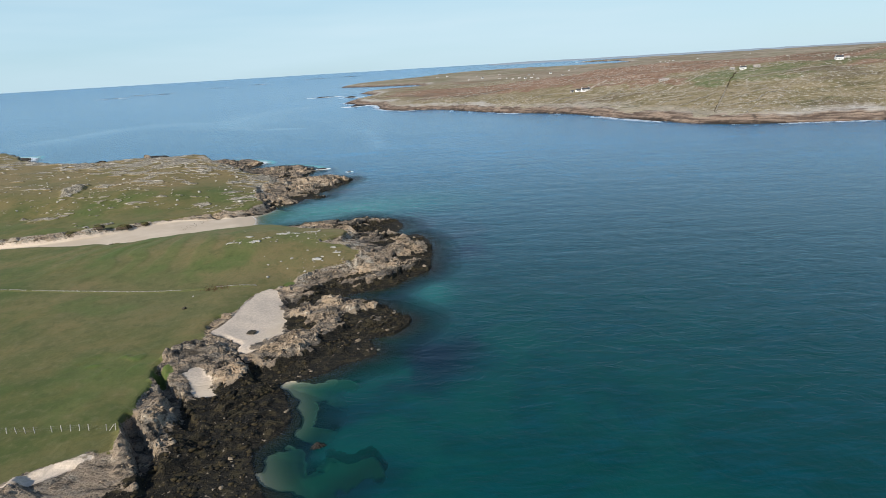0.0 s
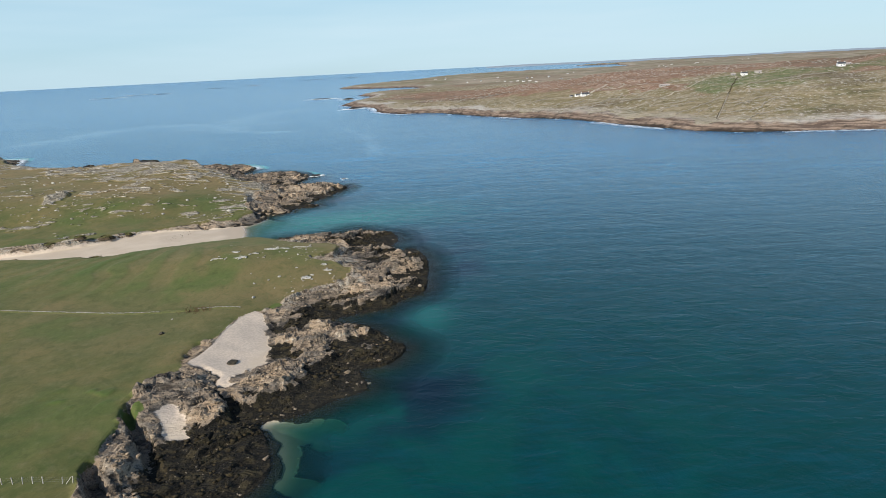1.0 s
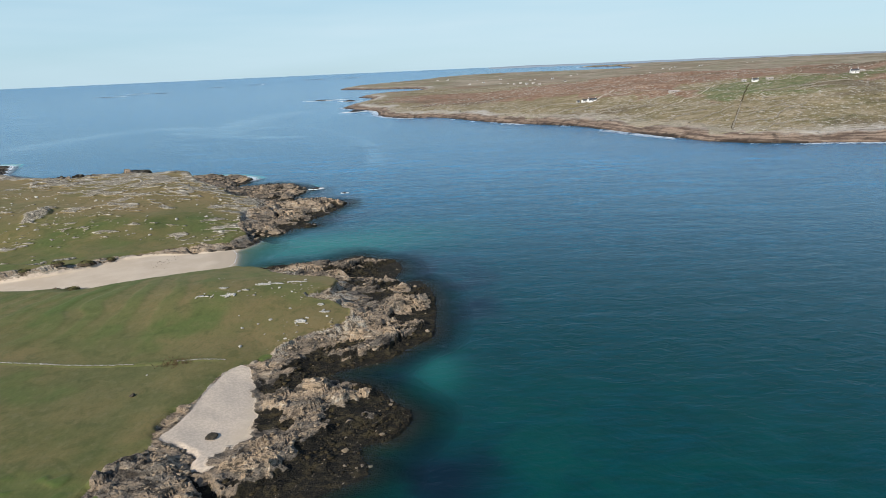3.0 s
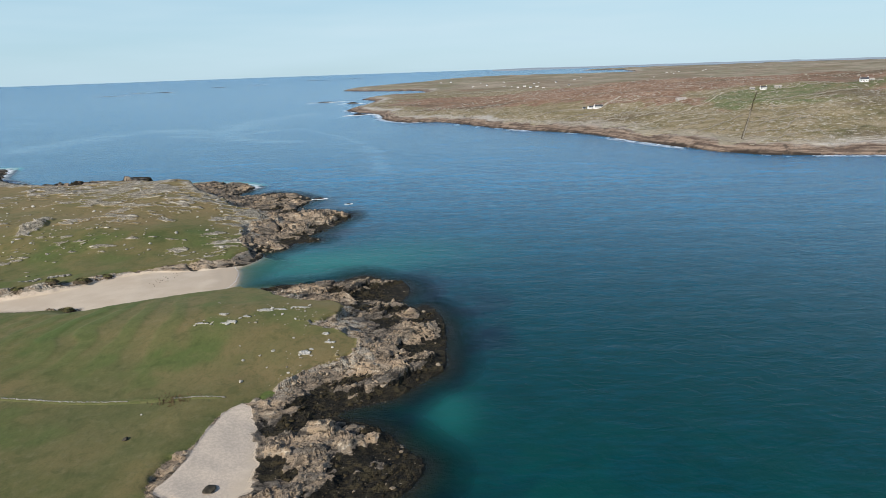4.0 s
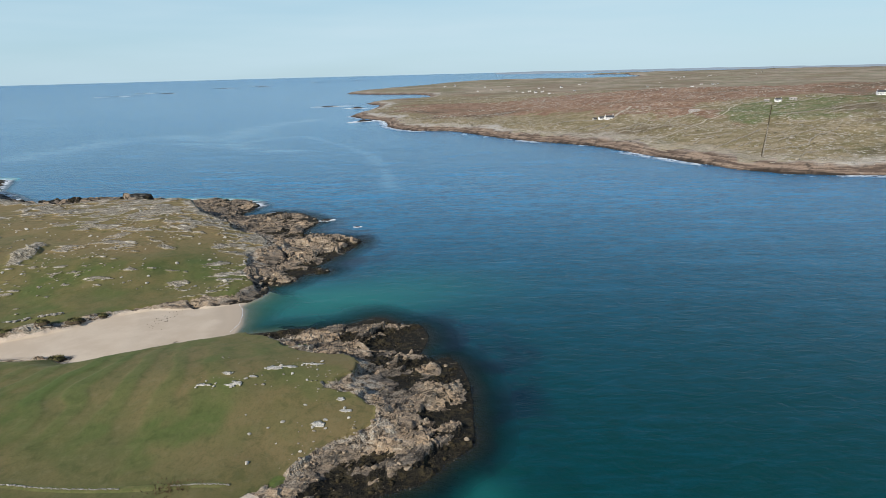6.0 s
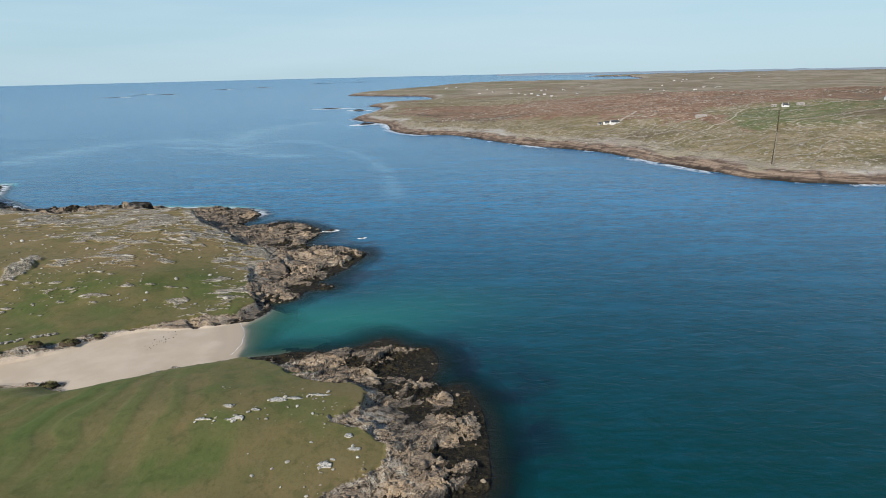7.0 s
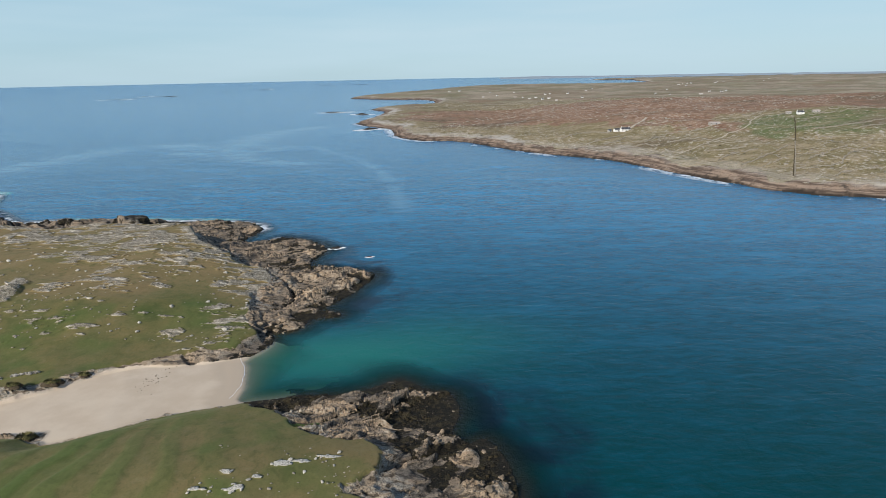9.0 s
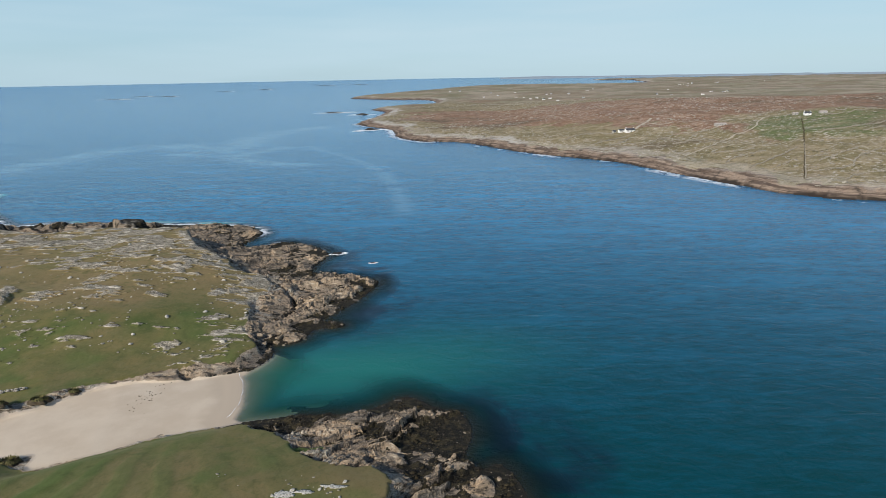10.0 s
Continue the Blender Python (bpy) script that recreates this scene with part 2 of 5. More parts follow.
def crags(x, y):
    """Relief of bare rock in metres: raised masses, bedded slabs, blocks; and how far each place is a raised mass."""
    c, sn = math.cos(0.66), math.sin(0.66)
    wx, wy = x + 1.3 * fbm(x, y, 8, 3, 11), y + 1.3 * fbm(x, y, 8, 3, 12)
    ax, ay = c * wx + sn * wy, -sn * wx + c * wy
    mass = smooth(-0.22, 0.22, fbm(ax * 0.6, ay, 9, 4, 44, 0.55))
    big, gap_a = blocks(ax * 0.34, ay, 4.0, 40)
    mid, gap_b = blocks(ax * 0.42, ay, 1.35, 50)
    small, gap_c = blocks(ax * 0.7, ay, 0.8, 60)
    bed = ay / 1.15 + 0.5 * fbm(x, y, 4, 2, 13)
    bed = bed - np.floor(bed)
    detail = 1.55 * big * (0.30 + 0.70 * gap_a) + 0.50 * mid * (0.4 + 0.6 * gap_b) + 0.17 * small * gap_c + 0.25 * bed - 0.83
    return 1.75 * mass + detail * (0.28 + 0.85 * mass) - 0.55, mass


def land(x, y):
    """Height, distance in from the shore, and covers (turf, sand, outcrop, wrack, dryness) of the near land."""
    s, gs, gn = area(x, y, COAST), area(x, y, TURF_FIELD), area(x, y, TURF_HEAD)
    strand, cove, pocket = area(x, y, STRAND), area(x, y, COVE_SAND), area(x, y, POCKET)
    rag = 1.0 * fbm(x, y, 5, 4, 31)
    inner = np.maximum(gs, gn)
    g = inner + rag
    turf_z = field_height(x, y)
    # the turf runs down to the strand in a soft slope
    near_strand = smooth(14, 0, -strand)
    turf_z = turf_z - np.where(gs > gn, (turf_z - 1.7) * near_strand ** 1.5 * smooth(-60, -80, x), (turf_z - 3.4) * near_strand * 0.5)
    crag, mass = np.zeros_like(x), np.zeros_like(x)
    bare = (s > -9) & (s < 220)
    crag[bare], mass[bare] = crags(x[bare], y[bare])
    weedy = np.exp(-(((x + 40) / 11) ** 2 + ((y - 97) / 17) ** 2)) + 0.5 * np.exp(-(((x + 25) / 11) ** 2 + ((y - 163) / 5) ** 2))
    weedy = np.clip(weedy, 0, 1)
    near_sand = np.maximum(0.55 * smooth(-3, 0, pocket), smooth(-4, -1, cove))
    knoll = np.zeros_like(x)
    for cx, cy, rx, ry in KNOLLS:
        near_it = bare & (np.abs(x - cx) < 2 * rx) & (np.abs(y - cy) < 2 * ry)
        px, py = x[near_it], y[near_it]
        wobble = 1.1 * fbm(px * 0.8 - py * 0.3, py * 1.3 + px * 0.4, 3.2, 5, 47, 0.65)
        knoll[near_it] = np.maximum(knoll[near_it], smooth(1.35, 0.55, ((px - cx) / rx) ** 2 + ((py - cy) / ry) ** 2 + wobble))
    crag = crag - 0.55 * (1 - knoll) * mass + 0.30 * knoll
    mass = np.maximum(0.5 * mass, knoll)
    crag = crag * (1 - 0.55 * weedy) * (1 - 0.85 * near_sand) * smooth(36, 60, y)
    crag = crag + 2.0 * smooth(424, 446, y) * smooth(-165, -195, x) * smooth(1, 8, s) * mass
    u = np.clip(s / np.maximum(s - inner, 0.5), 0, 1)
    wide = np.clip((s - inner) / 10, 0.3, 1)
    rise = 0.28 * u + 0.42 * smooth(0.55, 1.0, u) + 0.12 * smooth(0.42, 0.58, u) * smooth(136, 128, y)
    base_z = -0.10 + turf_z * rise + 0.5 * smooth(0, 4, s) + 0.9 * smooth(4, 11, s) * smooth(108, 116, y) * smooth(240, 226, y) * (1 - u) * 1.6
    rock_z = base_z + wide * crag * (0.55 + 0.45 * smooth(0, 5, s))
    ridge = smooth(431, 439, y) * smooth(466, 452, y) * smooth(-178, -190, x) * smooth(-300, -275, x)
    rock_z = np.maximum(rock_z, ridge * (4.4 + 3.2 * mass + 1.0 * crag) * smooth(-0.8, -0.2, fbm(x, y, 22, 2, 78) + 0.25))
    # outcrops in the turf of the outer head and round the knoll
    bed = fbm(x * 0.42 + y * 0.06, y, 3.8, 5, 51, 0.62) + 0.55 * fbm(x, y, 30, 3, 58)
    head = -0.02 + 0.38 * smooth(305, 375, y) + 0.42 * smooth(16, 3, gn) - 0.5 * smooth(24, 6, -strand)
    field = -1.2 + 1.05 * np.exp(-(((x + 57) / 15) ** 2 + ((y - 205) / 7) ** 2)) + 0.85 * smooth(9, 1, gs) * smooth(-52, -44, x) * smooth(168, 178, y)
    ledge = np.zeros_like(x)
    for cx, cy, rx, ry in LEDGES:
        near_it = (np.abs(x - cx) < 2 * rx) & (np.abs(y - cy) < 2.4 * ry)
        px, py = x[near_it], y[near_it]
        ragged = fbm(px * 0.6 + py * 0.2, py, 1.5, 4, 43, 0.7)
        ledge[near_it] = np.maximum(ledge[near_it], smooth(0.20, 0.50, 1.1 * (1 - ((px - cx) / rx) ** 2 - ((py - cy) / ry) ** 2) + ragged))
    crop = np.zeros_like(x)
    for cx, cy, rx, ry in HEAD_LEDGES:
        near_it = (np.abs(x - cx) < 2 * rx) & (np.abs(y - cy) < 2.2 * ry)
        px, py = x[near_it], y[near_it]
        ragged = fbm(px * 0.42 + py * 0.08, py, 2.6, 5, 45, 0.72)
        crop[near_it] = np.maximum(crop[near_it], smooth(0.38, 0.58, 0.85 * (1 - ((px - cx) / rx) ** 2 - ((py - cy) / ry) ** 2) + ragged))
    outcrop = np.maximum(np.maximum(ledge, crop), smooth(0.62, 0.80, bed + np.where(gn > gs, head, field) + 0.03))
    scarp = smooth(1.3, 0.6, ((x + 187 + 0.25 * (y - 318)) / 5) ** 2 + ((y - 316) / 17) ** 2 + 0.6 * rag)
    outcrop = np.maximum(outcrop, scarp)
    blend = smooth(-0.9, 0.7, g)
    z = rock_z * (1 - blend) + turf_z * blend + outcrop * blend * (0.22 + 0.30 * crag) * (1 - 0.8 * ledge) + 1.1 * scarp * blend * (0.4 + 0.7 * crag)
    for pts, half, deep in GULLIES:
        d = line_distance(x, y, pts)[0] + 0.35 * rag
        cutting = smooth(half + 0.5, half * 0.35, d) * (s > 0) * smooth(0.4, -1.0, g)
        z = np.where(cutting > 0, np.maximum(z - deep * cutting, np.minimum(z, 0.15)), z)
        blend = blend * (1 - 0.9 * cutting)
    z = z + 0.025 * blend * fbm(x, y, 2.5, 2, 14) + 0.10 * blend * fbm(x, y, 9, 2, 15)
    # a square block of dark rock on the outer rim
    stack = smooth(1.25, 0.8, ((x + 200) / 9) ** 2 + ((y - 444) / 7) ** 2 + 0.25 * rag)
    z = z * (1 - stack) + np.maximum(z, 10.6 + 0.7 * crag) * stack
    sb = smooth(-1.2, 1.0, strand + 0.4 * rag) * smooth(-3, 0.5, s)
    z = z * (1 - sb) + (0.05 + np.clip(0.045 * s, 0, 1.5) + 0.03 * fbm(x, y, 6, 2, 3)) * sb
    cb = smooth(-0.8, 0.8, cove + rag * (0.5 + 2.4 * smooth(-52, -46, x)))
    z = z * (1 - cb) + (base_z + 0.15 + 0.85 * (turf_z - base_z) * smooth(0.55, 1.0, u) + 0.05 * fbm(x, y, 3, 2, 8)) * cb
    pb = smooth(-0.6, 1.0, pocket - 0.2 + rag * 2.2)
    lap_z = smooth(-3.0, -0.5, cove + rag) * smooth(0.5, -1.5, g) * (1 - cb)
    z = z * (1 - lap_z) + (base_z + 0.8 * (turf_z - base_z) * smooth(0.55, 1.0, u)) * lap_z
    z = z * (1 - pb) + (base_z + 0.15 + 0.06 * fbm(x, y, 3, 2, 9)) * pb
    # weathered sandy face below the turf beside the fence
    cut = smooth(1.7, 0.8, np.abs(line_distance(x, y, CUT)[0] + 0.4 * rag))
    z = np.where(s > 0, np.maximum(z, 0.08 + 0.05 * np.clip(s, 0, 4)), z)
    # sea bed
    shelf = np.exp(-(((x + 58) / 34) ** 2 + ((y - 273) / 15) ** 2))
    out = np.clip(-s, 0, None)
    bottom = -0.15 - out * (0.24 - 0.14 * shelf) - 0.30 * np.clip(out - 9, 0, None) * (1 - 0.85 * shelf)
    bottom = bottom + np.where(out < 9, 0.12 * crag * (1 - shelf) * smooth(9, 1, out), 0)
    bottom = np.minimum(np.minimum(bottom, -0.10 - 0.08 * (1 - shelf)), -9.0 * smooth(24, 38, out) * (1 - 0.75 * smooth(0.15, 0.5, shelf)))
    z = np.where(s < 0, np.maximum(bottom, -9.5), z)
    beds = np.maximum(smooth(0.25, 0.45, shelf) * smooth(3, 9, out) * smooth(-52, -66, x), smooth(-16, -8, strand) * smooth(-66, -70, x))
    for cx, cy, rx, ry in SAND_BEDS:
        d = ((x - cx) / rx) ** 2 + ((y - cy) / ry) ** 2
        beds = np.maximum(beds, smooth(1.6, 0.45, d + 0.7 * fbm(x, y, 5.5, 4, 63)) * smooth(0.2, 2.2, out + 1.2 * rag))
    sunk, beds = smooth(0.65, 1.0, beds), smooth(0.10, 0.45, beds)
    z = np.where((s < 0) & (y < 220), z * (1 - sunk) + np.maximum(z, -1.65) * sunk, z)
    sand = np.where(s < 0, beds, np.maximum(np.maximum(sb, cb), np.maximum(0.66 * pb, cut * (1 - blend * 0.5))))
    turf = blend * (1 - outcrop) * (1 - sand) * (s > 0)
    line = 0.75 + 1.4 * weedy + (0.70 + 0.35 * (1 - knoll) * smooth(160, 175, y) + 0.3 * (1 - knoll)) * smooth(262, 240, y) - 0.35 * smooth(112, 120, y) * smooth(170, 160, y) + 0.9 * fbm(x, y, 7, 4, 17) + 0.7 * fbm(x, y, 2.4, 3, 18)
    wrack = smooth(line + 0.35, line - 0.35, z) * smooth(0.85, 0.6, u) * (1 - smooth(0.1, 0.4, blend)) * smooth(-4, 0, -strand + 2)
    wrack = np.maximum(wrack, 0.9 * ridge * (1 - blend) * smooth(0.35, -0.2, fbm(x, y, 9, 3, 79)))
    dry = np.where(gn > gs, 0.08 + 0.85 * smooth(290, 335, y), 0.40 * np.exp(-(((x + 72) / 14) ** 2 + ((y - 174) / 9) ** 2)) + 0.55 * np.exp(-(((x + 44) / 28) ** 2 + ((y - 201) / 27) ** 2)) + 0.22 * smooth(10, 2, gs)) + 0.45 * fbm(x, y, 26, 4, 23)
    # fresh green: algae in two gullies, the ribbed slope of the knoll, hummocks
    algae = smooth(1.3, 0.6, ((x + 44.3) / 1.6) ** 2 + ((y - 166.5) / 2.2) ** 2 + rag) + smooth(1.3, 0.6, ((x + 55) / 4.5) ** 2 + ((y - 226.8) / 1.8) ** 2 + rag) + 0.8 * smooth(1.3, 0.6, ((x + 58.5) / 2.2) ** 2 + ((y - 115) / 2.4) ** 2 + rag)
    turf = np.maximum(turf, np.clip(algae, 0, 1))
    lichen = ledge * blend + (0.45 + 0.55 * smooth(268, 262, y) + 0.55 * smooth(300, 320, y)) * smooth(0.72, 0.98, u + 0.30 * fbm(x, y, 6, 3, 29)) * (1 - blend) * (0.18 + 0.82 * smooth(160, 172, y))
    fan = np.arctan2(x + 100, 262 - y)
    ribs = smooth(0.35, 0.75, 0.5 + 0.5 * np.sin(fan * 38 + 2.5 * fbm(x, y, 16, 2, 19))) * np.exp(-(((x + 100) / 34) ** 2 + ((y - 203) / 22) ** 2))
    lush = np.clip(algae, 0, 1) + 0.75 * ribs + 0.55 * np.exp(-(((x + 75) / 30) ** 2 + ((y - 183) / 9) ** 2)) * smooth(-0.3, 0.4, fbm(x, y, 11, 3, 39)) + 0.6 * smooth(0.10, 0.8, fbm(x, y, 15, 4, 27)) * np.where(gs > gn, 1, 0.3 + 0.7 * smooth(335, 300, y))
    hummock = np.exp(-(((x + 71) / 8) ** 2 + ((y - 120) / 5) ** 2)) * smooth(0.1, 0.7, fbm(x, y, 3.2, 2, 37))
    lush = lush + 0.9 * hummock
    z = z + 0.30 * ribs * blend + 0.45 * hummock * blend
    tawny = np.clip(np.maximum(knoll, (0.25 + 0.5 * smooth(118, 130, y)) * smooth(0.66, 0.86, u + 0.2 * rag)) + 0.22 * smooth(0.1, 0.6, fbm(x, y, 13, 3, 49)), 0, 1)
    return z, s, turf, sand, outcrop * blend, wrack, np.clip(dry, 0, 1), np.clip(lush, 0, 1), lichen, tawny


# The open sea and the far land rise very slightly beyond 2.4 km, which brings the horizon within reach.
def lift(d, az):
    return (56 - 8 * smooth(0.1, 0.62, az)) * (np.clip(d - 2400, 0, None) / 2500) ** 2


def flat_range(d, az):
    return 75 * d / np.maximum(75 - lift(d, az), 1)


FAR_SHORE = [(4000, -200), (1500, 250), (900, 370), (500, 440), (340, 497), (283, 511), (261, 517), (246, 525), (232, 537), (218, 550), (209, 576),
             (196, 600), (184, 628), (171, 663), (156, 703), (144, 726), (111, 763), (85, 787), (57, 829), (27, 883), (-7, 937), (-46, 944), (-89, 1016),
             (-107, 1136), (-142, 1201), (-180, 1274), (-174, 1393), (-160, 1515), (-164, 1669), (-209, 1760), (-151, 1883), (-57, 1945), (-44, 2209),
             (-106, 2381), (-190, 2421), (-384, 2627), (-340, 2834), (-146, 3460), (41, 4000), (247, 4500), (677, 4830), (1043, 4617), (1400, 4700), (1700, 5600), (2050, 7200), (3000, 8400)]
FAR_COAST = rounded(FAR_SHORE + [(17000, 8600), (17000, -300)], 2)


def far_land(x, y):
    """Height and covers of the land across the bay, in flat distances."""
    s = area(x, y, FAR_COAST) + 2.5 * fbm(x, y, 30, 3, 21)
    az = np.arctan2(x, y)
    cap = 13 + 35 * np.exp(-(np.maximum(0, (y - 0.12 * x) - 950) / 420) ** 2) * smooth(0.03, 0.30, az)
    cap = cap + 22 * smooth(0.56, 0.72, az) * np.exp(-((np.hypot(x, y) - 1200) / 500) ** 2)
    rise = 5.5 + 0.16 * np.maximum(s - 12, 0)
    hill = cap * np.tanh(rise / cap)
    hill = hill + (2.4 * fbm(x, y, 60, 4, 25) + 5 * fbm(x, y, 420, 3, 28)) * smooth(20, 140, s)
    crag = ridged(x, y, 16, 4, 33)
    ledge = smooth(1, 22, s)
    z = 0.3 + 1.8 * smooth(-2, 6, s) * crag + (hill - 2) * ledge ** 0.8 + 0.8 * (crag - 0.5) * smooth(-2, 10, s)
    # lagoon and the sound behind the low plain
    z = np.where(s < 0, np.maximum(-0.5 + s * 0.12, -6), z)
    # low hills on the horizon beyond the sound
    r = np.hypot(x, y)
    hills = (26 * vnoise(az * 14, az * 0 + 3.5, 71) + 12 * vnoise(az * 60, az * 0 + 8.5, 72)) * smooth(10500, 13000, r) * smooth(0.06, 0.16, az) - 4
    z = np.where((r > 9500) & (s < 0), hills, z)
    s = np.where((r > 9500) & (hills > 0), 200.0, s)
    return z, s


def far_place(x, y):
    """World place of a spot of the far land given in flat distances."""
    d, az = np.hypot(x, y), np.arctan2(x, y)
    lo, hi = d * 0 + 1, np.minimum(d, 4900)
    for _ in range(40):
        mid = (lo + hi) / 2
        less = flat_range(mid, az) < d
        lo, hi = np.where(less, mid, lo), np.where(less, hi, mid)
    z, _ = far_land(x, y)
    k = lo / d
    return x * k, y * k, lift(lo, az) + z * k, k


# ---- end of terrain functions ----

# ---- materials ----
class Nodes:
    """A short way to write a node material."""

    def __init__(self, name):
        self.mat = bpy.data.materials.new(name)
        self.mat.use_nodes = True
        self.tree = self.mat.node_tree
        self.tree.nodes.clear()
        self.out = self.tree.nodes.new("ShaderNodeOutputMaterial")
        self.place = self.tree.nodes.new("ShaderNodeNewGeometry").outputs["Position"]

    def put(self, socket, value):
        if isinstance(value, bpy.types.NodeSocket):
            self.tree.links.new(value, socket)
        elif isinstance(value, tuple) and len(value) == 3 and socket.type == "RGBA":
            socket.default_value = (*value, 1.0)
        else:
            socket.default_value = value

    def noise(self, scale, detail=4, rough=0.55, vector=None, distortion=0.0):
        n = self.tree.nodes.new("ShaderNodeTexNoise")
        self.put(n.inputs["Vector"], vector or self.place)
        n.inputs["Scale"].default_value, n.inputs["Detail"].default_value = scale, detail
        n.inputs["Roughness"].default_value, n.inputs["Distortion"].default_value = rough, distortion
        return n.outputs["Fac"]

    def cells(self, scale, vector=None, feature="F1", output="Distance"):
        n = self.tree.nodes.new("ShaderNodeTexVoronoi")
        n.feature = feature
        self.put(n.inputs["Vector"], vector or self.place)
        n.inputs["Scale"].default_value = scale
        return n.outputs[output]

    def mapped(self, scale=(1, 1, 1), rotation=(0, 0, 0), vector=None):
        n = self.tree.nodes.new("ShaderNodeMapping")
        self.put(n.inputs["Vector"], vector or self.place)
        n.inputs["Scale"].default_value, n.inputs["Rotation"].default_value = scale, rotation
        return n.outputs["Vector"]

    def span(self, value, a, b, c=0.0, d=1.0):
        n = self.tree.nodes.new("ShaderNodeMapRange")
        n.interpolation_type = "SMOOTHSTEP"
        self.put(n.inputs["Value"], value)
        for key, v in (("From Min", a), ("From Max", b), ("To Min", c), ("To Max", d)):
            n.inputs[key].default_value = v
        return n.outputs["Result"]

    def math(self, op, a, b=0.0, clamp=False):
        n = self.tree.nodes.new("ShaderNodeMath")
        n.operation, n.use_clamp = op, clamp
        self.put(n.inputs[0], a)
        self.put(n.inputs[1], b)
        return n.outputs[0]

    def mix(self, fac, a, b, how="MIX"):
        n = self.tree.nodes.new("ShaderNodeMix")
        n.data_type, n.blend_type = "RGBA", how
        self.put(n.inputs["Factor"], fac)
        self.put(n.inputs["A"], a)
        self.put(n.inputs["B"], b)
        return n.outputs["Result"]

    def attribute(self, name):
        n = self.tree.nodes.new("ShaderNodeAttribute")
        n.attribute_name = name
        return n.outputs["Fac"]

    def vector(self, x, y, z=0.0):
        n = self.tree.nodes.new("ShaderNodeCombineXYZ")
        for socket, value in zip(n.inputs, (x, y, z)):
            self.put(socket, value)
        return n.outputs[0]

    def height(self):
        n = self.tree.nodes.new("ShaderNodeSeparateXYZ")
        self.put(n.inputs[0], self.place)
        return n.outputs["Z"]

    def bump(self, value, distance, strength=1.0, normal=None):
        n = self.tree.nodes.new("ShaderNodeBump")
        self.put(n.inputs["Height"], value)
        n.inputs["Distance"].default_value, n.inputs["Strength"].default_value = distance, strength
        if normal:
            self.put(n.inputs["Normal"], normal)
        return n.outputs["Normal"]

    def random(self):
        return self.tree.nodes.new("ShaderNodeObjectInfo").outputs["Random"]

    def surface(self, color, rough=0.9, normal=None, metal=0.0, specular=0.3):
        n = self.tree.nodes.new("ShaderNodeBsdfPrincipled")
        self.put(n.inputs["Base Color"], color)
        self.put(n.inputs["Roughness"], rough)
        self.put(n.inputs["Metallic"], metal)
        self.put(n.inputs["Specular IOR Level"], specular)
        if normal:
            self.put(n.inputs["Normal"], normal)
        return n.outputs["BSDF"]

    def done(self, shader):
        self.put(self.out.inputs["Surface"], shader)
        return self.mat


def rock_colour(n, wrack, tawny=1.0):
    """Tan masses over dark grey bedded rock, black with wrack where the tide wets it."""
    beds = n.mapped((0.35, 0.9, 1.6), (0.1, 0.2, radians(-38)))
    big, mid, fine = n.noise(0.11, 3), n.noise(0.7, 5, 0.6, beds), n.noise(3.2, 5, 0.65)
    tan = n.mix(n.span(big, 0.40, 0.62), (0.39, 0.288, 0.190), (0.31, 0.244, 0.176))
    tan = n.mix(n.span(mid, 0.56, 0.72), tan, (0.58, 0.490, 0.375))
    # lows of the bump noise darkened: crevice shade put into the colour
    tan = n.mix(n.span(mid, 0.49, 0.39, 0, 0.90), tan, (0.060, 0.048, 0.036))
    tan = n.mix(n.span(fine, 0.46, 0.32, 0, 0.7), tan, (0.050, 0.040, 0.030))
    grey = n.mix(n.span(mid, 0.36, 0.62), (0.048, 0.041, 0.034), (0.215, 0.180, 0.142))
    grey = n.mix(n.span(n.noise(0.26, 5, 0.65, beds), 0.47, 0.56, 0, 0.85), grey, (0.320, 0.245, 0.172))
    # the grey rock gets its crevice shade in colour the same way
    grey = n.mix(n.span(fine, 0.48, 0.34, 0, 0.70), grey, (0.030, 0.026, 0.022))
    warm = n.math("ADD", tawny, n.math("MULTIPLY", n.math("SUBTRACT", n.noise(0.45, 5, 0.65, beds), 0.5), 1.6))
    tan = n.mix(n.span(warm, 0.44, 0.68), grey, tan)
    black = n.mix(n.span(fine, 0.45, 0.75), (0.011, 0.010, 0.008), (0.050, 0.042, 0.026))
    black = n.mix(n.span(n.noise(0.5, 4, 0.6), 0.48, 0.62, 0, 0.7), black, (0.062, 0.050, 0.026))
    black = n.mix(n.span(n.noise(1.4, 4), 0.65, 0.70, 0, 0.8), black, (0.30, 0.245, 0.18))
    return n.mix(wrack, tan, black), mid, fine


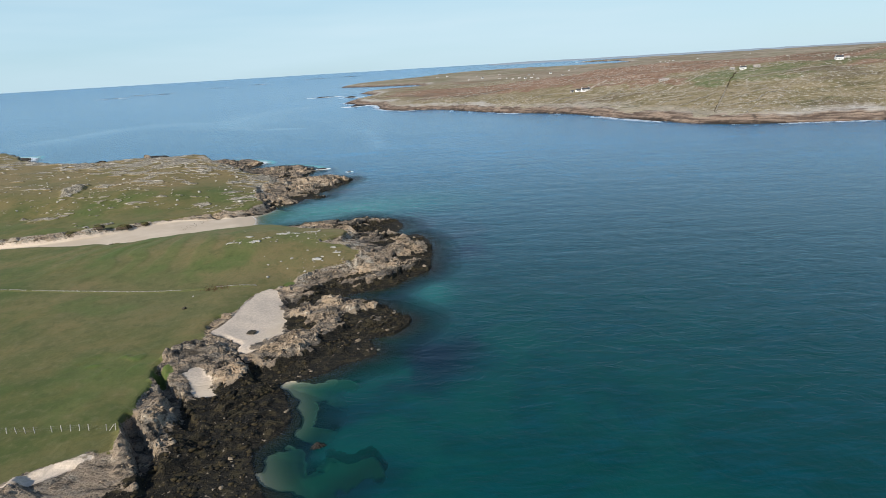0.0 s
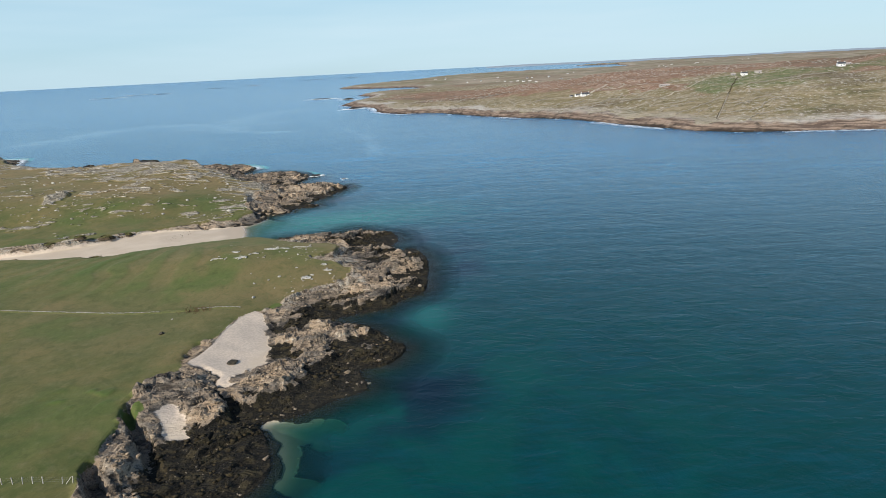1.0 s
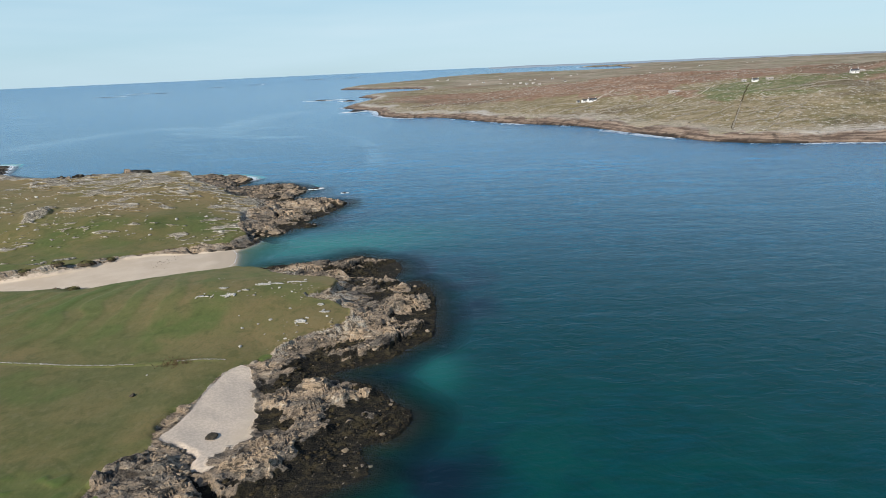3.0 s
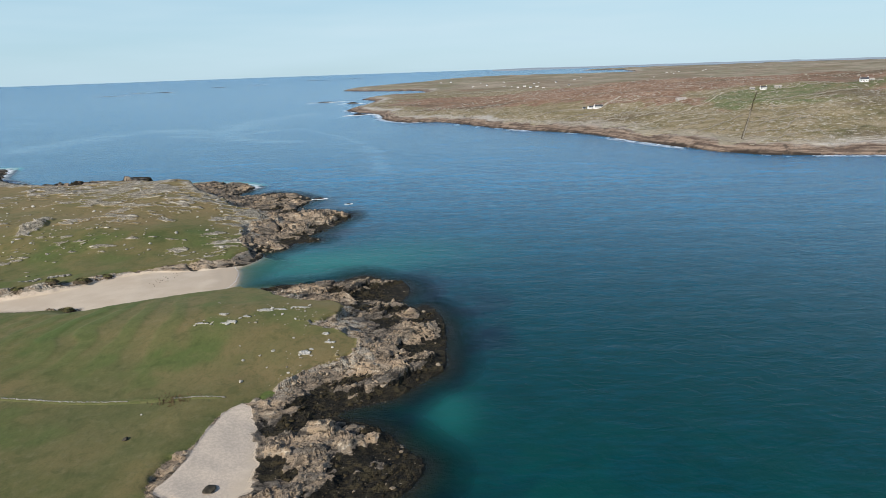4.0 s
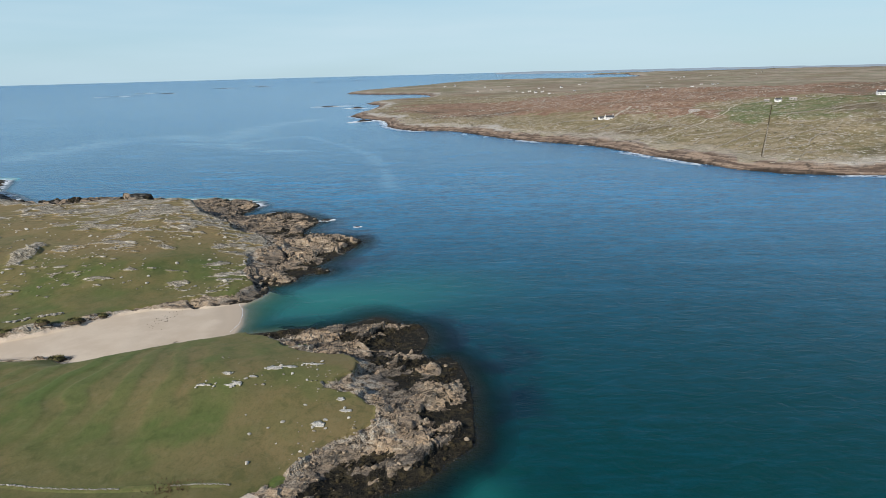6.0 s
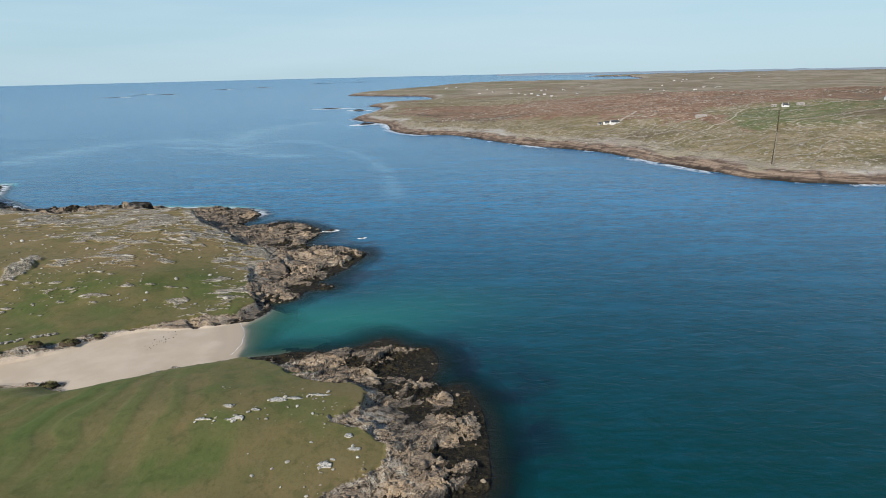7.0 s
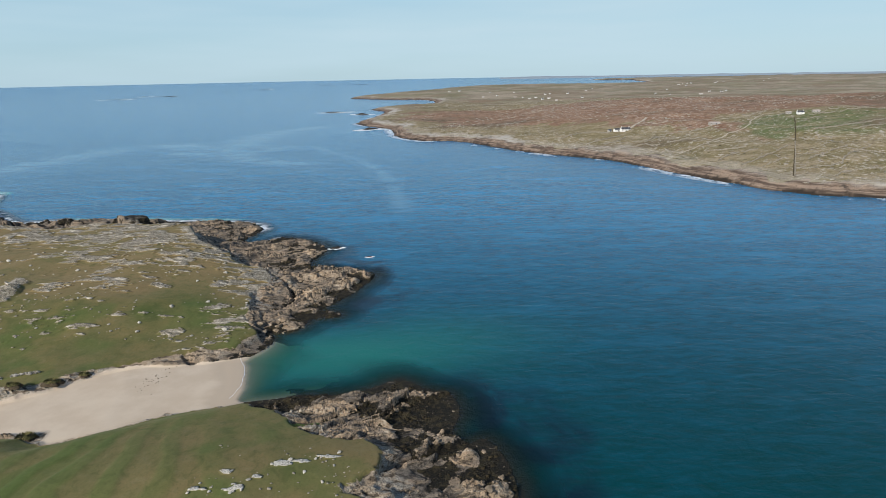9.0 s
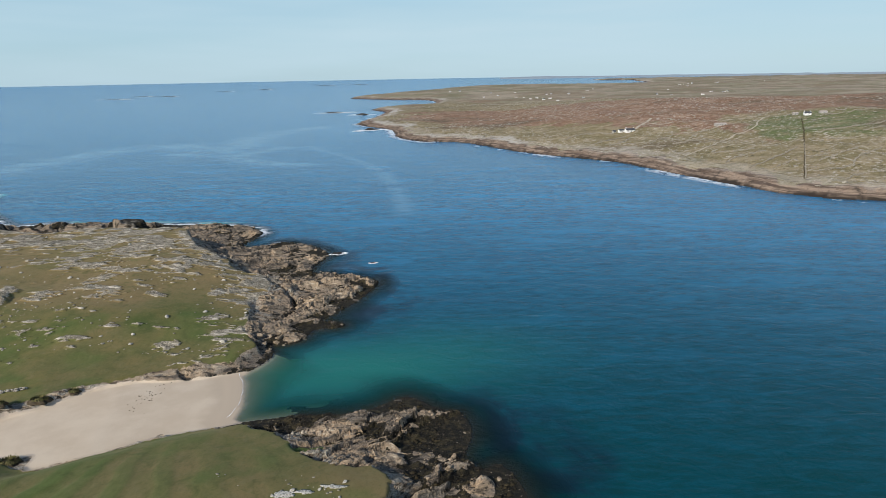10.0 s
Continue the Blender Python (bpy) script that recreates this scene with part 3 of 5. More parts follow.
def turf_colour(n):
    huge, big = n.noise(0.016, 3), n.noise(0.08, 5, 0.6)
    fine, tuft = n.noise(0.45, 5, 0.62), n.noise(2.4, 4, 0.7)
    green = n.mix(n.span(big, 0.35, 0.65), (0.136, 0.118, 0.042), (0.066, 0.087, 0.023))
    green = n.mix(n.span(huge, 0.46, 0.62, 0, 0.45), green, (0.150, 0.126, 0.058))
    green = n.mix(n.attribute("dry"), green, (0.205, 0.146, 0.070))
    green = n.mix(n.span(fine, 0.50, 0.70, 0, 0.38), green, (0.176, 0.153, 0.080))
    green = n.mix(n.math("MULTIPLY", n.attribute("lush"), 0.8), green, (0.072, 0.112, 0.027))
    mott = n.noise(0.22, 5, 0.68, None, 0.6)
    green = n.mix(n.span(mott, 0.50, 0.34, 0, 0.45), green, (0.055, 0.072, 0.020))
    green = n.mix(n.span(mott, 0.54, 0.72, 0, 0.35), green, (0.185, 0.160, 0.072))
    green = n.mix(n.span(tuft, 0.50, 0.30, 0, 0.30), green, (0.050, 0.062, 0.018))
    blades = n.noise(1.1, 5, 0.75, n.mapped((1.0, 0.6, 1.0), (0, 0, radians(35))))
    green = n.mix(n.span(blades, 0.52, 0.36, 0, 0.20), green, (0.046, 0.060, 0.017))
    green = n.mix(n.span(blades, 0.56, 0.70, 0, 0.18), green, (0.205, 0.178, 0.088))
    return green, fine, tuft


def make_ground():
    n = Nodes("turf_rock_and_sand")
    frayed = n.math("ADD", n.attribute("wrack"), n.math("MULTIPLY", n.math("SUBTRACT", n.noise(0.55, 6, 0.72), 0.5), 2.4))
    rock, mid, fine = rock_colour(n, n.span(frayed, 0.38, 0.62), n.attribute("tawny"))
    green, tuft_a, tuft_b = turf_colour(n)
    pale = n.mix(n.span(fine, 0.40, 0.60), (0.095, 0.082, 0.056), (0.43, 0.38, 0.30))
    pale = n.mix(n.span(mid, 0.53, 0.66), pale, (0.58, 0.525, 0.435))
    pale = n.mix(n.span(mid, 0.46, 0.34, 0, 0.7), pale, (0.115, 0.100, 0.062))
    pale = n.mix(n.math("MULTIPLY", n.attribute("lichen"), 0.85), pale, n.mix(n.span(fine, 0.36, 0.52), (0.24, 0.21, 0.16), (0.68, 0.645, 0.57)))
    sand = n.mix(n.span(n.noise(0.12, 4), 0.35, 0.7), (0.535, 0.435, 0.328), (0.605, 0.505, 0.39))
    sand = n.mix(n.span(n.noise(5.0, 3), 0.45, 0.75, 0, 0.25), sand, (0.40, 0.33, 0.25))
    damp = n.span(n.math("ADD", n.height(), n.math("MULTIPLY", n.noise(0.15, 2), 0.5)), 0.55, 0.85)
    sand = n.mix(damp, (0.485, 0.395, 0.30), sand)
    sand = n.mix(n.span(n.height(), 1.7, 2.3), sand, n.mix(n.span(n.noise(1.8, 5, 0.7), 0.40, 0.62), (0.515, 0.425, 0.335), (0.625, 0.520, 0.415)))
    grey = n.mix(n.span(fine, 0.34, 0.60), (0.095, 0.082, 0.064), (0.47, 0.425, 0.350))
    rock = n.mix(n.math("MULTIPLY", n.attribute("lichen"), n.span(mid, 0.40, 0.58)), rock, grey)
    sand = n.mix(n.span(n.height(), -0.05, -0.5), sand, (0.16, 0.175, 0.125))
    kelp = n.mix(n.span(fine, 0.4, 0.7), (0.012, 0.015, 0.010), (0.045, 0.042, 0.02))
    under = n.span(n.height(), -0.1, -0.35)
    rock = n.mix(under, rock, kelp)
    torn = n.math("MULTIPLY", n.math("SUBTRACT", n.noise(1.1, 5, 0.7, n.mapped((0.6, 1, 1))), 0.5), 1.5)
    crop = n.span(n.math("ADD", n.attribute("outcrop"), torn), 0.36, 0.60)
    grown = n.span(n.math("SUBTRACT", n.attribute("turf"), torn), 0.36, 0.60)
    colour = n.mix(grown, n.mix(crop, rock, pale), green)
    beach = n.math("SUBTRACT", n.attribute("sand"), n.math("MULTIPLY", torn, 0.75))
    colour = n.mix(n.span(beach, 0.38, 0.58), colour, sand)
    relief = n.math("ADD", n.math("MULTIPLY", mid, 0.7), n.math("MULTIPLY", fine, 0.3))
    soft = n.math("MAXIMUM", n.attribute("sand"), n.attribute("turf"))
    relief = n.math("MULTIPLY", relief, n.math("SUBTRACT", 1.0, n.math("MULTIPLY", soft, 0.985)))
    normal = n.bump(relief, 1.1)
    normal = n.bump(n.math("MULTIPLY", tuft_a, n.attribute("turf")), 0.10, 1.0, normal)
    shader = n.surface(colour, 0.92, normal, 0, 0.2)
    n.put(shader.node.inputs["Sheen Weight"], n.math("MULTIPLY", grown, 0.06))
    n.put(shader.node.inputs["Sheen Roughness"], 0.45)
    n.put(shader.node.inputs["Sheen Tint"], (0.80, 0.85, 0.45))
    return n.done(shader)


def make_far_ground():
    n = Nodes("heath_and_rock")
    stretch = n.mapped((0.65, 1.0, 1.0))
    huge, big = n.noise(0.0035, 4, 0.6), n.noise(0.013, 5, 0.65, stretch)
    specks, patch = n.noise(0.30, 6, 0.75, stretch), n.noise(0.06, 6, 0.7, stretch)
    heath = n.mix(n.span(patch, 0.44, 0.58), (0.225, 0.130, 0.082), (0.305, 0.202, 0.136))
    heath = n.mix(n.span(big, 0.55, 0.68, 0, 0.7), heath, (0.110, 0.086, 0.052))
    grass = n.mix(n.span(patch, 0.44, 0.58), (0.205, 0.168, 0.086), (0.298, 0.240, 0.148))
    grass = n.mix(n.span(big, 0.56, 0.70, 0, 0.7), grass, (0.085, 0.092, 0.032))
    mixed = n.math("ADD", n.attribute("heath"), n.math("MULTIPLY", n.math("SUBTRACT", big, 0.5), 2.2))
    cover = n.mix(n.span(mixed, 0.35, 0.65), grass, heath)
    cover = n.mix(n.math("MULTIPLY", n.attribute("meadow"), n.span(patch, 0.62, 0.44, 0.35, 0.85)), cover, n.mix(patch, (0.100, 0.140, 0.045), (0.145, 0.160, 0.070)))
    stony = n.math("MULTIPLY", n.span(specks, 0.55, 0.60), n.attribute("stony"))
    dim = n.span(n.noise(0.0075, 5, 0.65, stretch), 0.54, 0.64, 0, 0.7)
    cover = n.mix(dim, cover, n.mix(patch, (0.085, 0.066, 0.040), (0.165, 0.125, 0.080)))
    cover = n.mix(stony, cover, (0.47, 0.43, 0.37))
    cover = n.mix(n.span(specks, 0.45, 0.36, 0, 0.8), cover, (0.062, 0.052, 0.030))
    # pale far fields, their tone partly distance haze put into the colour
    hazy_plain = n.mix(n.span(n.noise(0.006, 5, 0.65, stretch), 0.40, 0.60), (0.225, 0.182, 0.122), (0.340, 0.292, 0.220))
    hazy_plain = n.mix(n.span(n.cells(0.011, stretch), 0.50, 0.62, 0, 0.45), hazy_plain, (0.160, 0.168, 0.090))
    cover = n.mix(n.math("MULTIPLY", n.attribute("plain"), 0.85), cover, hazy_plain)
    along = n.tree.nodes.new("ShaderNodeSeparateXYZ")
    n.put(along.inputs[0], n.place)
    run = n.math("SUBTRACT", along.outputs["X"], along.outputs["Y"])
    strata = n.noise(1.0, 5, 0.62, n.vector(n.math("MULTIPLY", n.attribute("inland"), 0.30), n.math("MULTIPLY", run, 0.022)), 0.5)
    slabs = n.noise(1.0, 4, 0.6, n.vector(n.math("MULTIPLY", n.attribute("inland"), 0.10), n.math("MULTIPLY", run, 0.09)))
    ledge = n.mix(n.span(strata, 0.42, 0.60), (0.120, 0.084, 0.062), (0.310, 0.230, 0.168))
    ledge = n.mix(n.span(slabs, 0.46, 0.34, 0, 0.75), ledge, (0.055, 0.042, 0.032))
    ledge = n.mix(n.span(slabs, 0.58, 0.70, 0, 0.55), ledge, (0.400, 0.330, 0.255))
    ledge = n.mix(n.attribute("wrack"), ledge, (0.040, 0.030, 0.022))
    edge = n.math("ADD", n.attribute("bare"), n.math("MULTIPLY", n.math("SUBTRACT", patch, 0.5), 1.3))
    colour = n.mix(n.span(edge, 0.42, 0.58), cover, ledge)
    colour = n.mix(n.math("MULTIPLY", n.attribute("shingle"), n.span(strata, 0.34, 0.52)), colour, (0.44, 0.405, 0.355))
    return n.done(n.surface(colour, 0.95, n.bump(n.math("ADD", specks, n.math("MULTIPLY", strata, 0.8)), 0.7), 0, 0.2))


def make_water():
    n = Nodes("sea_water")
    deep = n.attribute("depth")
    swell = n.mapped((0.66, 1.0, 1.0), (0, 0, radians(24)))
    a, b = n.noise(0.16, 4, 0.6, swell, 1.0), n.noise(0.62, 4, 0.6, swell, 0.8)
    c, wide = n.noise(2.3, 3, 0.6, n.mapped((0.6, 1, 1), (0, 0, radians(20)))), n.noise(0.012, 4, 0.6, n.mapped((0.5, 1.3, 1), (0, 0, radians(-12))))
    h = n.math("ADD", n.math("MULTIPLY", a, 0.42), n.math("ADD", n.math("MULTIPLY", b, 0.16), n.math("MULTIPLY", c, 0.02)))
    roll = n.noise(0.075, 3, 0.5, n.mapped((0.24, 1.0, 1.0), (0, 0, radians(16))), 0.4)
    h = n.math("ADD", h, n.math("MULTIPLY", roll, 0.45))
    normal = n.bump(h, 0.50)
    patches = n.noise(0.045, 4, 0.6, None, 0.8)
    # bluer with distance: sky reflected at grazing angles, put into the colour
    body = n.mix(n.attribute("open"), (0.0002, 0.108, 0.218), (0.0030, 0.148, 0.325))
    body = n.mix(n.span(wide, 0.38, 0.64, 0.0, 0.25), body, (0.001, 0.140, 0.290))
    # lit and shaded sides of ripples are painted into the body colour
    chop_shading = n.noise(0.30, 6, 0.7, n.mapped((0.35, 1.3, 1), (0, 0, radians(14))), 0.5)
    body = n.mix(n.span(chop_shading, 0.48, 0.62, 0.0, 0.50), body, (0.010, 0.195, 0.360))
    body = n.mix(n.span(chop_shading, 0.50, 0.36, 0.0, 0.60), body, (0.001, 0.050, 0.098))
    # likewise the light and dark of the longer wave crests
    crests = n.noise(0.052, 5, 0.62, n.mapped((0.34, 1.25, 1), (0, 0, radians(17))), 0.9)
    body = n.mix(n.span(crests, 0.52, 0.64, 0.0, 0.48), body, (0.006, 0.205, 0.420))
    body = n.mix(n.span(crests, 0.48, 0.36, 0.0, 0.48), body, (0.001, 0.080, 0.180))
    # darker teal near the shore, partly weaker sky reflection put into the colour
    body = n.mix(n.math("MULTIPLY", n.attribute("near_teal"), n.span(chop_shading, 0.30, 0.70, 1.0, 0.90)), body, (0.0003, 0.040, 0.038))
    body = n.mix(n.math("MULTIPLY", n.attribute("sound"), n.span(patches, 0.36, 0.66)), body, (0.0015, 0.062, 0.052))
    body = n.mix(n.attribute("shelf"), body, (0.012, 0.150, 0.128))
    body = n.mix(n.math("MULTIPLY", n.attribute("weed"), n.span(patches, 0.66, 0.40)), body, (0.0030, 0.016, 0.028))
    # pale sky sheen of the slicks, put into the body colour
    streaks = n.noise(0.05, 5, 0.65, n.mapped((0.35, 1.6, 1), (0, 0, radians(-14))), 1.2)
    slick_sheen = n.math("MULTIPLY", n.attribute("slick_sheen"), n.span(streaks, 0.36, 0.56))
    body = n.mix(n.math("MULTIPLY", slick_sheen, 0.70), body, (0.15, 0.31, 0.43))
    froth = n.math("MULTIPLY", n.attribute("foam"), n.span(n.noise(0.20, 5, 0.75, n.mapped((0.6, 1, 1))), 0.42, 0.54))
    body = n.mix(froth, body, (0.80, 0.84, 0.86))
    rough = n.math("ADD", 0.16, n.math("ADD", n.math("MULTIPLY", wide, 0.06), n.math("MULTIPLY", froth, 0.6)))
    opaque = n.tree.nodes.new("ShaderNodeBsdfPrincipled")
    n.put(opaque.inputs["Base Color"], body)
    n.put(opaque.inputs["Roughness"], rough)
    n.put(opaque.inputs["IOR"], 1.333)
    n.put(opaque.inputs["Specular IOR Level"], 0.36)
    n.put(opaque.inputs["Normal"], normal)
    clear = n.tree.nodes.new("ShaderNodeBsdfTransparent")
    n.put(clear.inputs["Color"], n.mix(n.span(deep, 0.0, 1.9), (0.96, 0.985, 0.975), (0.24, 0.70, 0.58)))
    shine = n.tree.nodes.new("ShaderNodeBsdfGlossy")
    n.put(shine.inputs["Roughness"], 0.1)
    n.put(shine.inputs["Normal"], normal)
    facing = n.tree.nodes.new("ShaderNodeLayerWeight")
    facing.inputs["Blend"].default_value = 0.5
    n.put(facing.inputs["Normal"], normal)
    gloss = n.math("ADD", 0.02, n.math("MULTIPLY", n.math("POWER", facing.outputs["Facing"], 5.0), 0.30))
    glassy = n.tree.nodes.new("ShaderNodeMixShader")
    n.put(glassy.inputs[0], gloss)
    n.put(glassy.inputs[1], clear.outputs[0])
    n.put(glassy.inputs[2], shine.outputs[0])
    murk = n.math("MAXIMUM", n.span(deep, -0.3, 3.6), froth)
    both = n.tree.nodes.new("ShaderNodeMixShader")
    n.put(both.inputs[0], murk)
    n.put(both.inputs[1], glassy.outputs[0])
    n.put(both.inputs[2], opaque.outputs[0])
    return n.done(both.outputs[0])


GROUND, FAR_GROUND, WATER = make_ground(), make_far_ground(), make_water()


# ---- land and sea ----
def sheet(name, x, y, z, keep=None, wrap=False, attributes=(), material=None, craggy=None):
    """A grid of places as one mesh; keep marks the faces that stay."""
    rows, cols = x.shape
    me = bpy.data.meshes.new(name)
    i = np.arange(rows * cols).reshape(rows, cols)
    if wrap:
        i = np.concatenate([i, i[:, :1]], 1)
    quads = np.stack([i[:-1, :-1], i[:-1, 1:], i[1:, 1:], i[1:, :-1]], -1).reshape(-1, 4)
    if keep is not None:
        quads = quads[keep.ravel()[quads].any(1)]
    used = np.unique(quads)
    index = np.full(rows * cols, -1)
    index[used] = np.arange(len(used))
    quads = index[quads]
    me.vertices.add(len(used))
    me.vertices.foreach_set("co", np.stack([x, y, z], -1).reshape(-1, 3)[used].astype(np.float32).ravel())
    me.loops.add(quads.size)
    me.loops.foreach_set("vertex_index", quads.ravel().astype(np.int32))
    me.polygons.add(len(quads))
    me.polygons.foreach_set("loop_start", np.arange(0, quads.size, 4, dtype=np.int32))
    me.update(calc_edges=True)
    for key, values in attributes:
        me.attributes.new(key, "FLOAT", "POINT").data.foreach_set("value", values.ravel()[used].astype(np.float32))
    even = np.ones(len(quads), bool)
    if craggy is not None:
        even = ~craggy.ravel()[used][quads].all(1)
    me.polygons.foreach_set("use_smooth", even)
    me.materials.append(material)
    me.update()
    return new(name, me)


def steps(*runs):
    """Places along a line: runs of (from, to, step)."""
    return np.unique(np.concatenate([np.arange(a, b, c) for a, b, c in runs]))


gx, gy = np.meshgrid(steps((-640, -340, 10), (-340, -170, 1.2), (-170, -130, 0.8), (-130, -70, 0.7), (-70, -1, 0.36), (-1, 44, 1.5)),
                     steps((-150, 30, 6), (30, 66, 1.2), (66, 262, 0.38), (262, 350, 0.65), (350, 480, 0.9), (480, 645, 5)))
gz, g_in, g_turf, g_sand, g_crop, g_wrack, g_dry, g_lush, g_lichen, g_tawny = land(gx, gy)
ground = sheet("ground", gx, gy, gz, g_in > -42, False, (("turf", g_turf), ("sand", g_sand), ("outcrop", g_crop), ("wrack", g_wrack), ("dry", g_dry), ("lush", g_lush), ("lichen", g_lichen), ("tawny", g_tawny)), GROUND, (g_turf < 0.5) & (g_sand < 0.5))
tagged(ground, "green coastal turf with tan bedded rock and pale sand beaches", "ground", kind="structure")

az = np.radians(steps((-26, 38, 0.1), (38, 64, 0.5)))
fr, fa = np.meshgrid(np.exp(np.arange(math.log(440), math.log(4890), 0.0065)), az, indexing="ij")
ff = flat_range(fr, fa)
fx, fy = ff * np.sin(fa), ff * np.cos(fa)
fz, f_in = far_land(fx, fy)
k = fr / ff
f_noise = fbm(fx, fy, 26, 4, 81)
f_bare = smooth(27, 18, f_in + 10 * f_noise)
f_shingle = smooth(16, 22, f_in + 6 * f_noise) * smooth(46, 32, f_in + 12 * f_noise) * (0.40 + 0.6 * smooth(-0.2, 0.3, fbm(fx, fy, 110, 2, 88)))
f_wrack = smooth(1.5, 0.8, fz + 1.2 * f_noise)
f_heath = smooth(90, 190, f_in + 40 * f_noise) * (1 - 0.85 * smooth(270, 360, fx + 30 * f_noise) * smooth(900, 860, fy)) + 0.6 * smooth(900, 1100, fy) * smooth(30, 90, f_in)
f_heath = np.maximum(f_heath, smooth(430, 540, fx + 40 * f_noise) * smooth(-0.2, 0.2, fbm(fx, fy, 130, 3, 93)))
f_heath = f_heath * (1 - smooth(1150, 1500, fy) * smooth(-0.25, 0.35, fbm(fx, fy, 420, 3, 91)))
f_heath = f_heath * (1 - 0.8 * smooth(2300, 2600, fy) * smooth(4500, 3500, fy) * smooth(0.25, 0.1, fa))
f_stony = 0.35 + 0.65 * smooth(0.1, 0.6, fbm(fx, fy, 160, 3, 85) + 0.3)
MEADOW = rounded([(300, 735), (330, 800), (362, 838), (420, 842), (520, 858), (640, 930), (700, 900), (560, 800), (470, 770), (420, 745), (395, 690), (340, 690)], 2)
f_meadow = smooth(-14, 10, area(fx, fy, MEADOW) + 22 * f_noise)
f_far = np.hypot(fx, fy) > 9400
f_covers = (("bare", f_bare), ("wrack", f_wrack), ("shingle", f_shingle), ("heath", f_heath), ("stony", f_stony), ("meadow", f_meadow), ("inland", f_in), ("plain", smooth(1500, 2300, np.hypot(fx, fy) + 260 * fbm(fx, fy, 300, 3, 95))))
headland = sheet("headland", fr * np.sin(fa), fr * np.cos(fa), lift(fr, fa) + fz * k, (f_in > -60) & ~f_far, False, f_covers, FAR_GROUND, f_in < 45)
tagged(headland, "brown heath and pale rocky pasture on the far shore", "ground", kind="structure")

# the hills' blue-grey is distance haze put into the base colour
hn = Nodes("hazed_hills")
hazed_tone = hn.mix(hn.noise(0.01, 4, 0.6), (0.24, 0.30, 0.36), (0.33, 0.38, 0.42))
hills = sheet("backdrop", fr * np.sin(fa), fr * np.cos(fa), lift(fr, fa) + fz * k, f_far & (f_in > 0), False, (), hn.done(hn.surface(hazed_tone, 0.95)))
tagged(hills, "low hills along the horizon, coloured blue-grey for haze", "hills", kind="structure")

sr, sa = np.meshgrid(np.concatenate([[0.5, 12, 30], np.exp(np.arange(math.log(46), math.log(4905), 0.0085))]),
                     np.radians(steps((-180, -46, 4), (-46, 44, 0.2), (44, 180, 4))), indexing="ij")
sx, sy = sr * np.sin(sa), sr * np.cos(sa)
s_flat = flat_range(sr, sa)
near = area(sx, sy, COAST)
bz, *_ = land(sx, sy)
depth = np.where(near > -39, np.clip(-bz, 0, 9), 9.0)
across = area(s_flat * np.sin(sa), s_flat * np.cos(sa), FAR_COAST)
foam = smooth(-14, -4, across) * 1.0 * smooth(-60, 200, sx + 600 - sy * 0.2) * smooth(-0.10, 0.22, fbm(sx, sy, 55, 4, 66) + 0.35 * fbm(sx, sy, 9, 2, 67))
foam = foam + smooth(-9, -1, near) * smooth(436, 456, sy) + 0.75 * smooth(-3.5, -0.5, near) * smooth(395, 410, sy) * smooth(0.0, 0.3, fbm(sx, sy, 14, 3, 68))
lap = np.exp(-((near + 1.2) / 0.9) ** 2) * smooth(246, 250, sy) * smooth(280, 272, sy) * smooth(-74, -78, sx)
foam = np.clip(foam + 0.15 * lap, 0, 1)
# lines along which the water colour takes a painted pale sheen
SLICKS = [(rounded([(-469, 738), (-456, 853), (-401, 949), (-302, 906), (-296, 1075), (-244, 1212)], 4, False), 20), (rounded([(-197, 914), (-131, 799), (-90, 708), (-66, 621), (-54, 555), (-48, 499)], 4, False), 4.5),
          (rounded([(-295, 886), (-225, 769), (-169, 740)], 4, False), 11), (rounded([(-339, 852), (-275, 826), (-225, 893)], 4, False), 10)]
slick_sheen = np.zeros_like(sx)
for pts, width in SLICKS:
    slick_sheen = np.maximum(slick_sheen, np.exp(-(line_distance(sx, sy, pts)[0] / (1.8 * width)) ** 2) * (0.6 if width < 5 else 1.0))
# masks for the painted reflection: dark teal close by, blue far off
near_teal = smooth(-640, -120, near) * smooth(520, 160, sy)
far_blue = smooth(420, 1300, sy) * smooth(260, -160, sx)
sound = smooth(-120, -25, near) * smooth(190, 120, sy) * 0.75
shelf = np.exp(-(((sx + 62) / 38) ** 2 + ((sy - 274) / 19) ** 2)) + 0.40 * np.exp(-(((sx + 22) / 38) ** 2 + ((sy - 290) / 24) ** 2))
shelf = np.clip(shelf + 0.55 * np.exp(-(((sx + 4) / 6) ** 2 + ((sy - 163) / 11) ** 2)), 0, 1) * smooth(0, 1, -near)
weed = smooth(-24, -5, near + 15 * fbm(sx, sy, 28, 3, 97) - 3) * (1 - np.clip(2.2 * shelf, 0, 1)) * smooth(470, 400, sy)
sea = sheet("water", sx, sy, lift(sr, sa), None, True, (("depth", depth), ("foam", foam), ("slick_sheen", slick_sheen), ("near_teal", near_teal), ("open", far_blue), ("sound", sound), ("shelf", shelf), ("weed", weed)), WATER)
tagged(sea, "blue-green sea with fine ripples and streaks of foam", "sea", kind="structure")


# ---- builders ----
def part(name, bm, material, parent, label="", smooth_faces=False):
    """Links a bmesh as one mesh object under a thing or a part."""
    me = bpy.data.meshes.new(name)
    bm.to_mesh(me)
    bm.free()
    me.materials.append(material)
    if smooth_faces:
        me.polygons.foreach_set("use_smooth", np.ones(len(me.polygons), bool))
    ob = new(name, me)
    ob.parent = parent
    return tagged(ob, label)


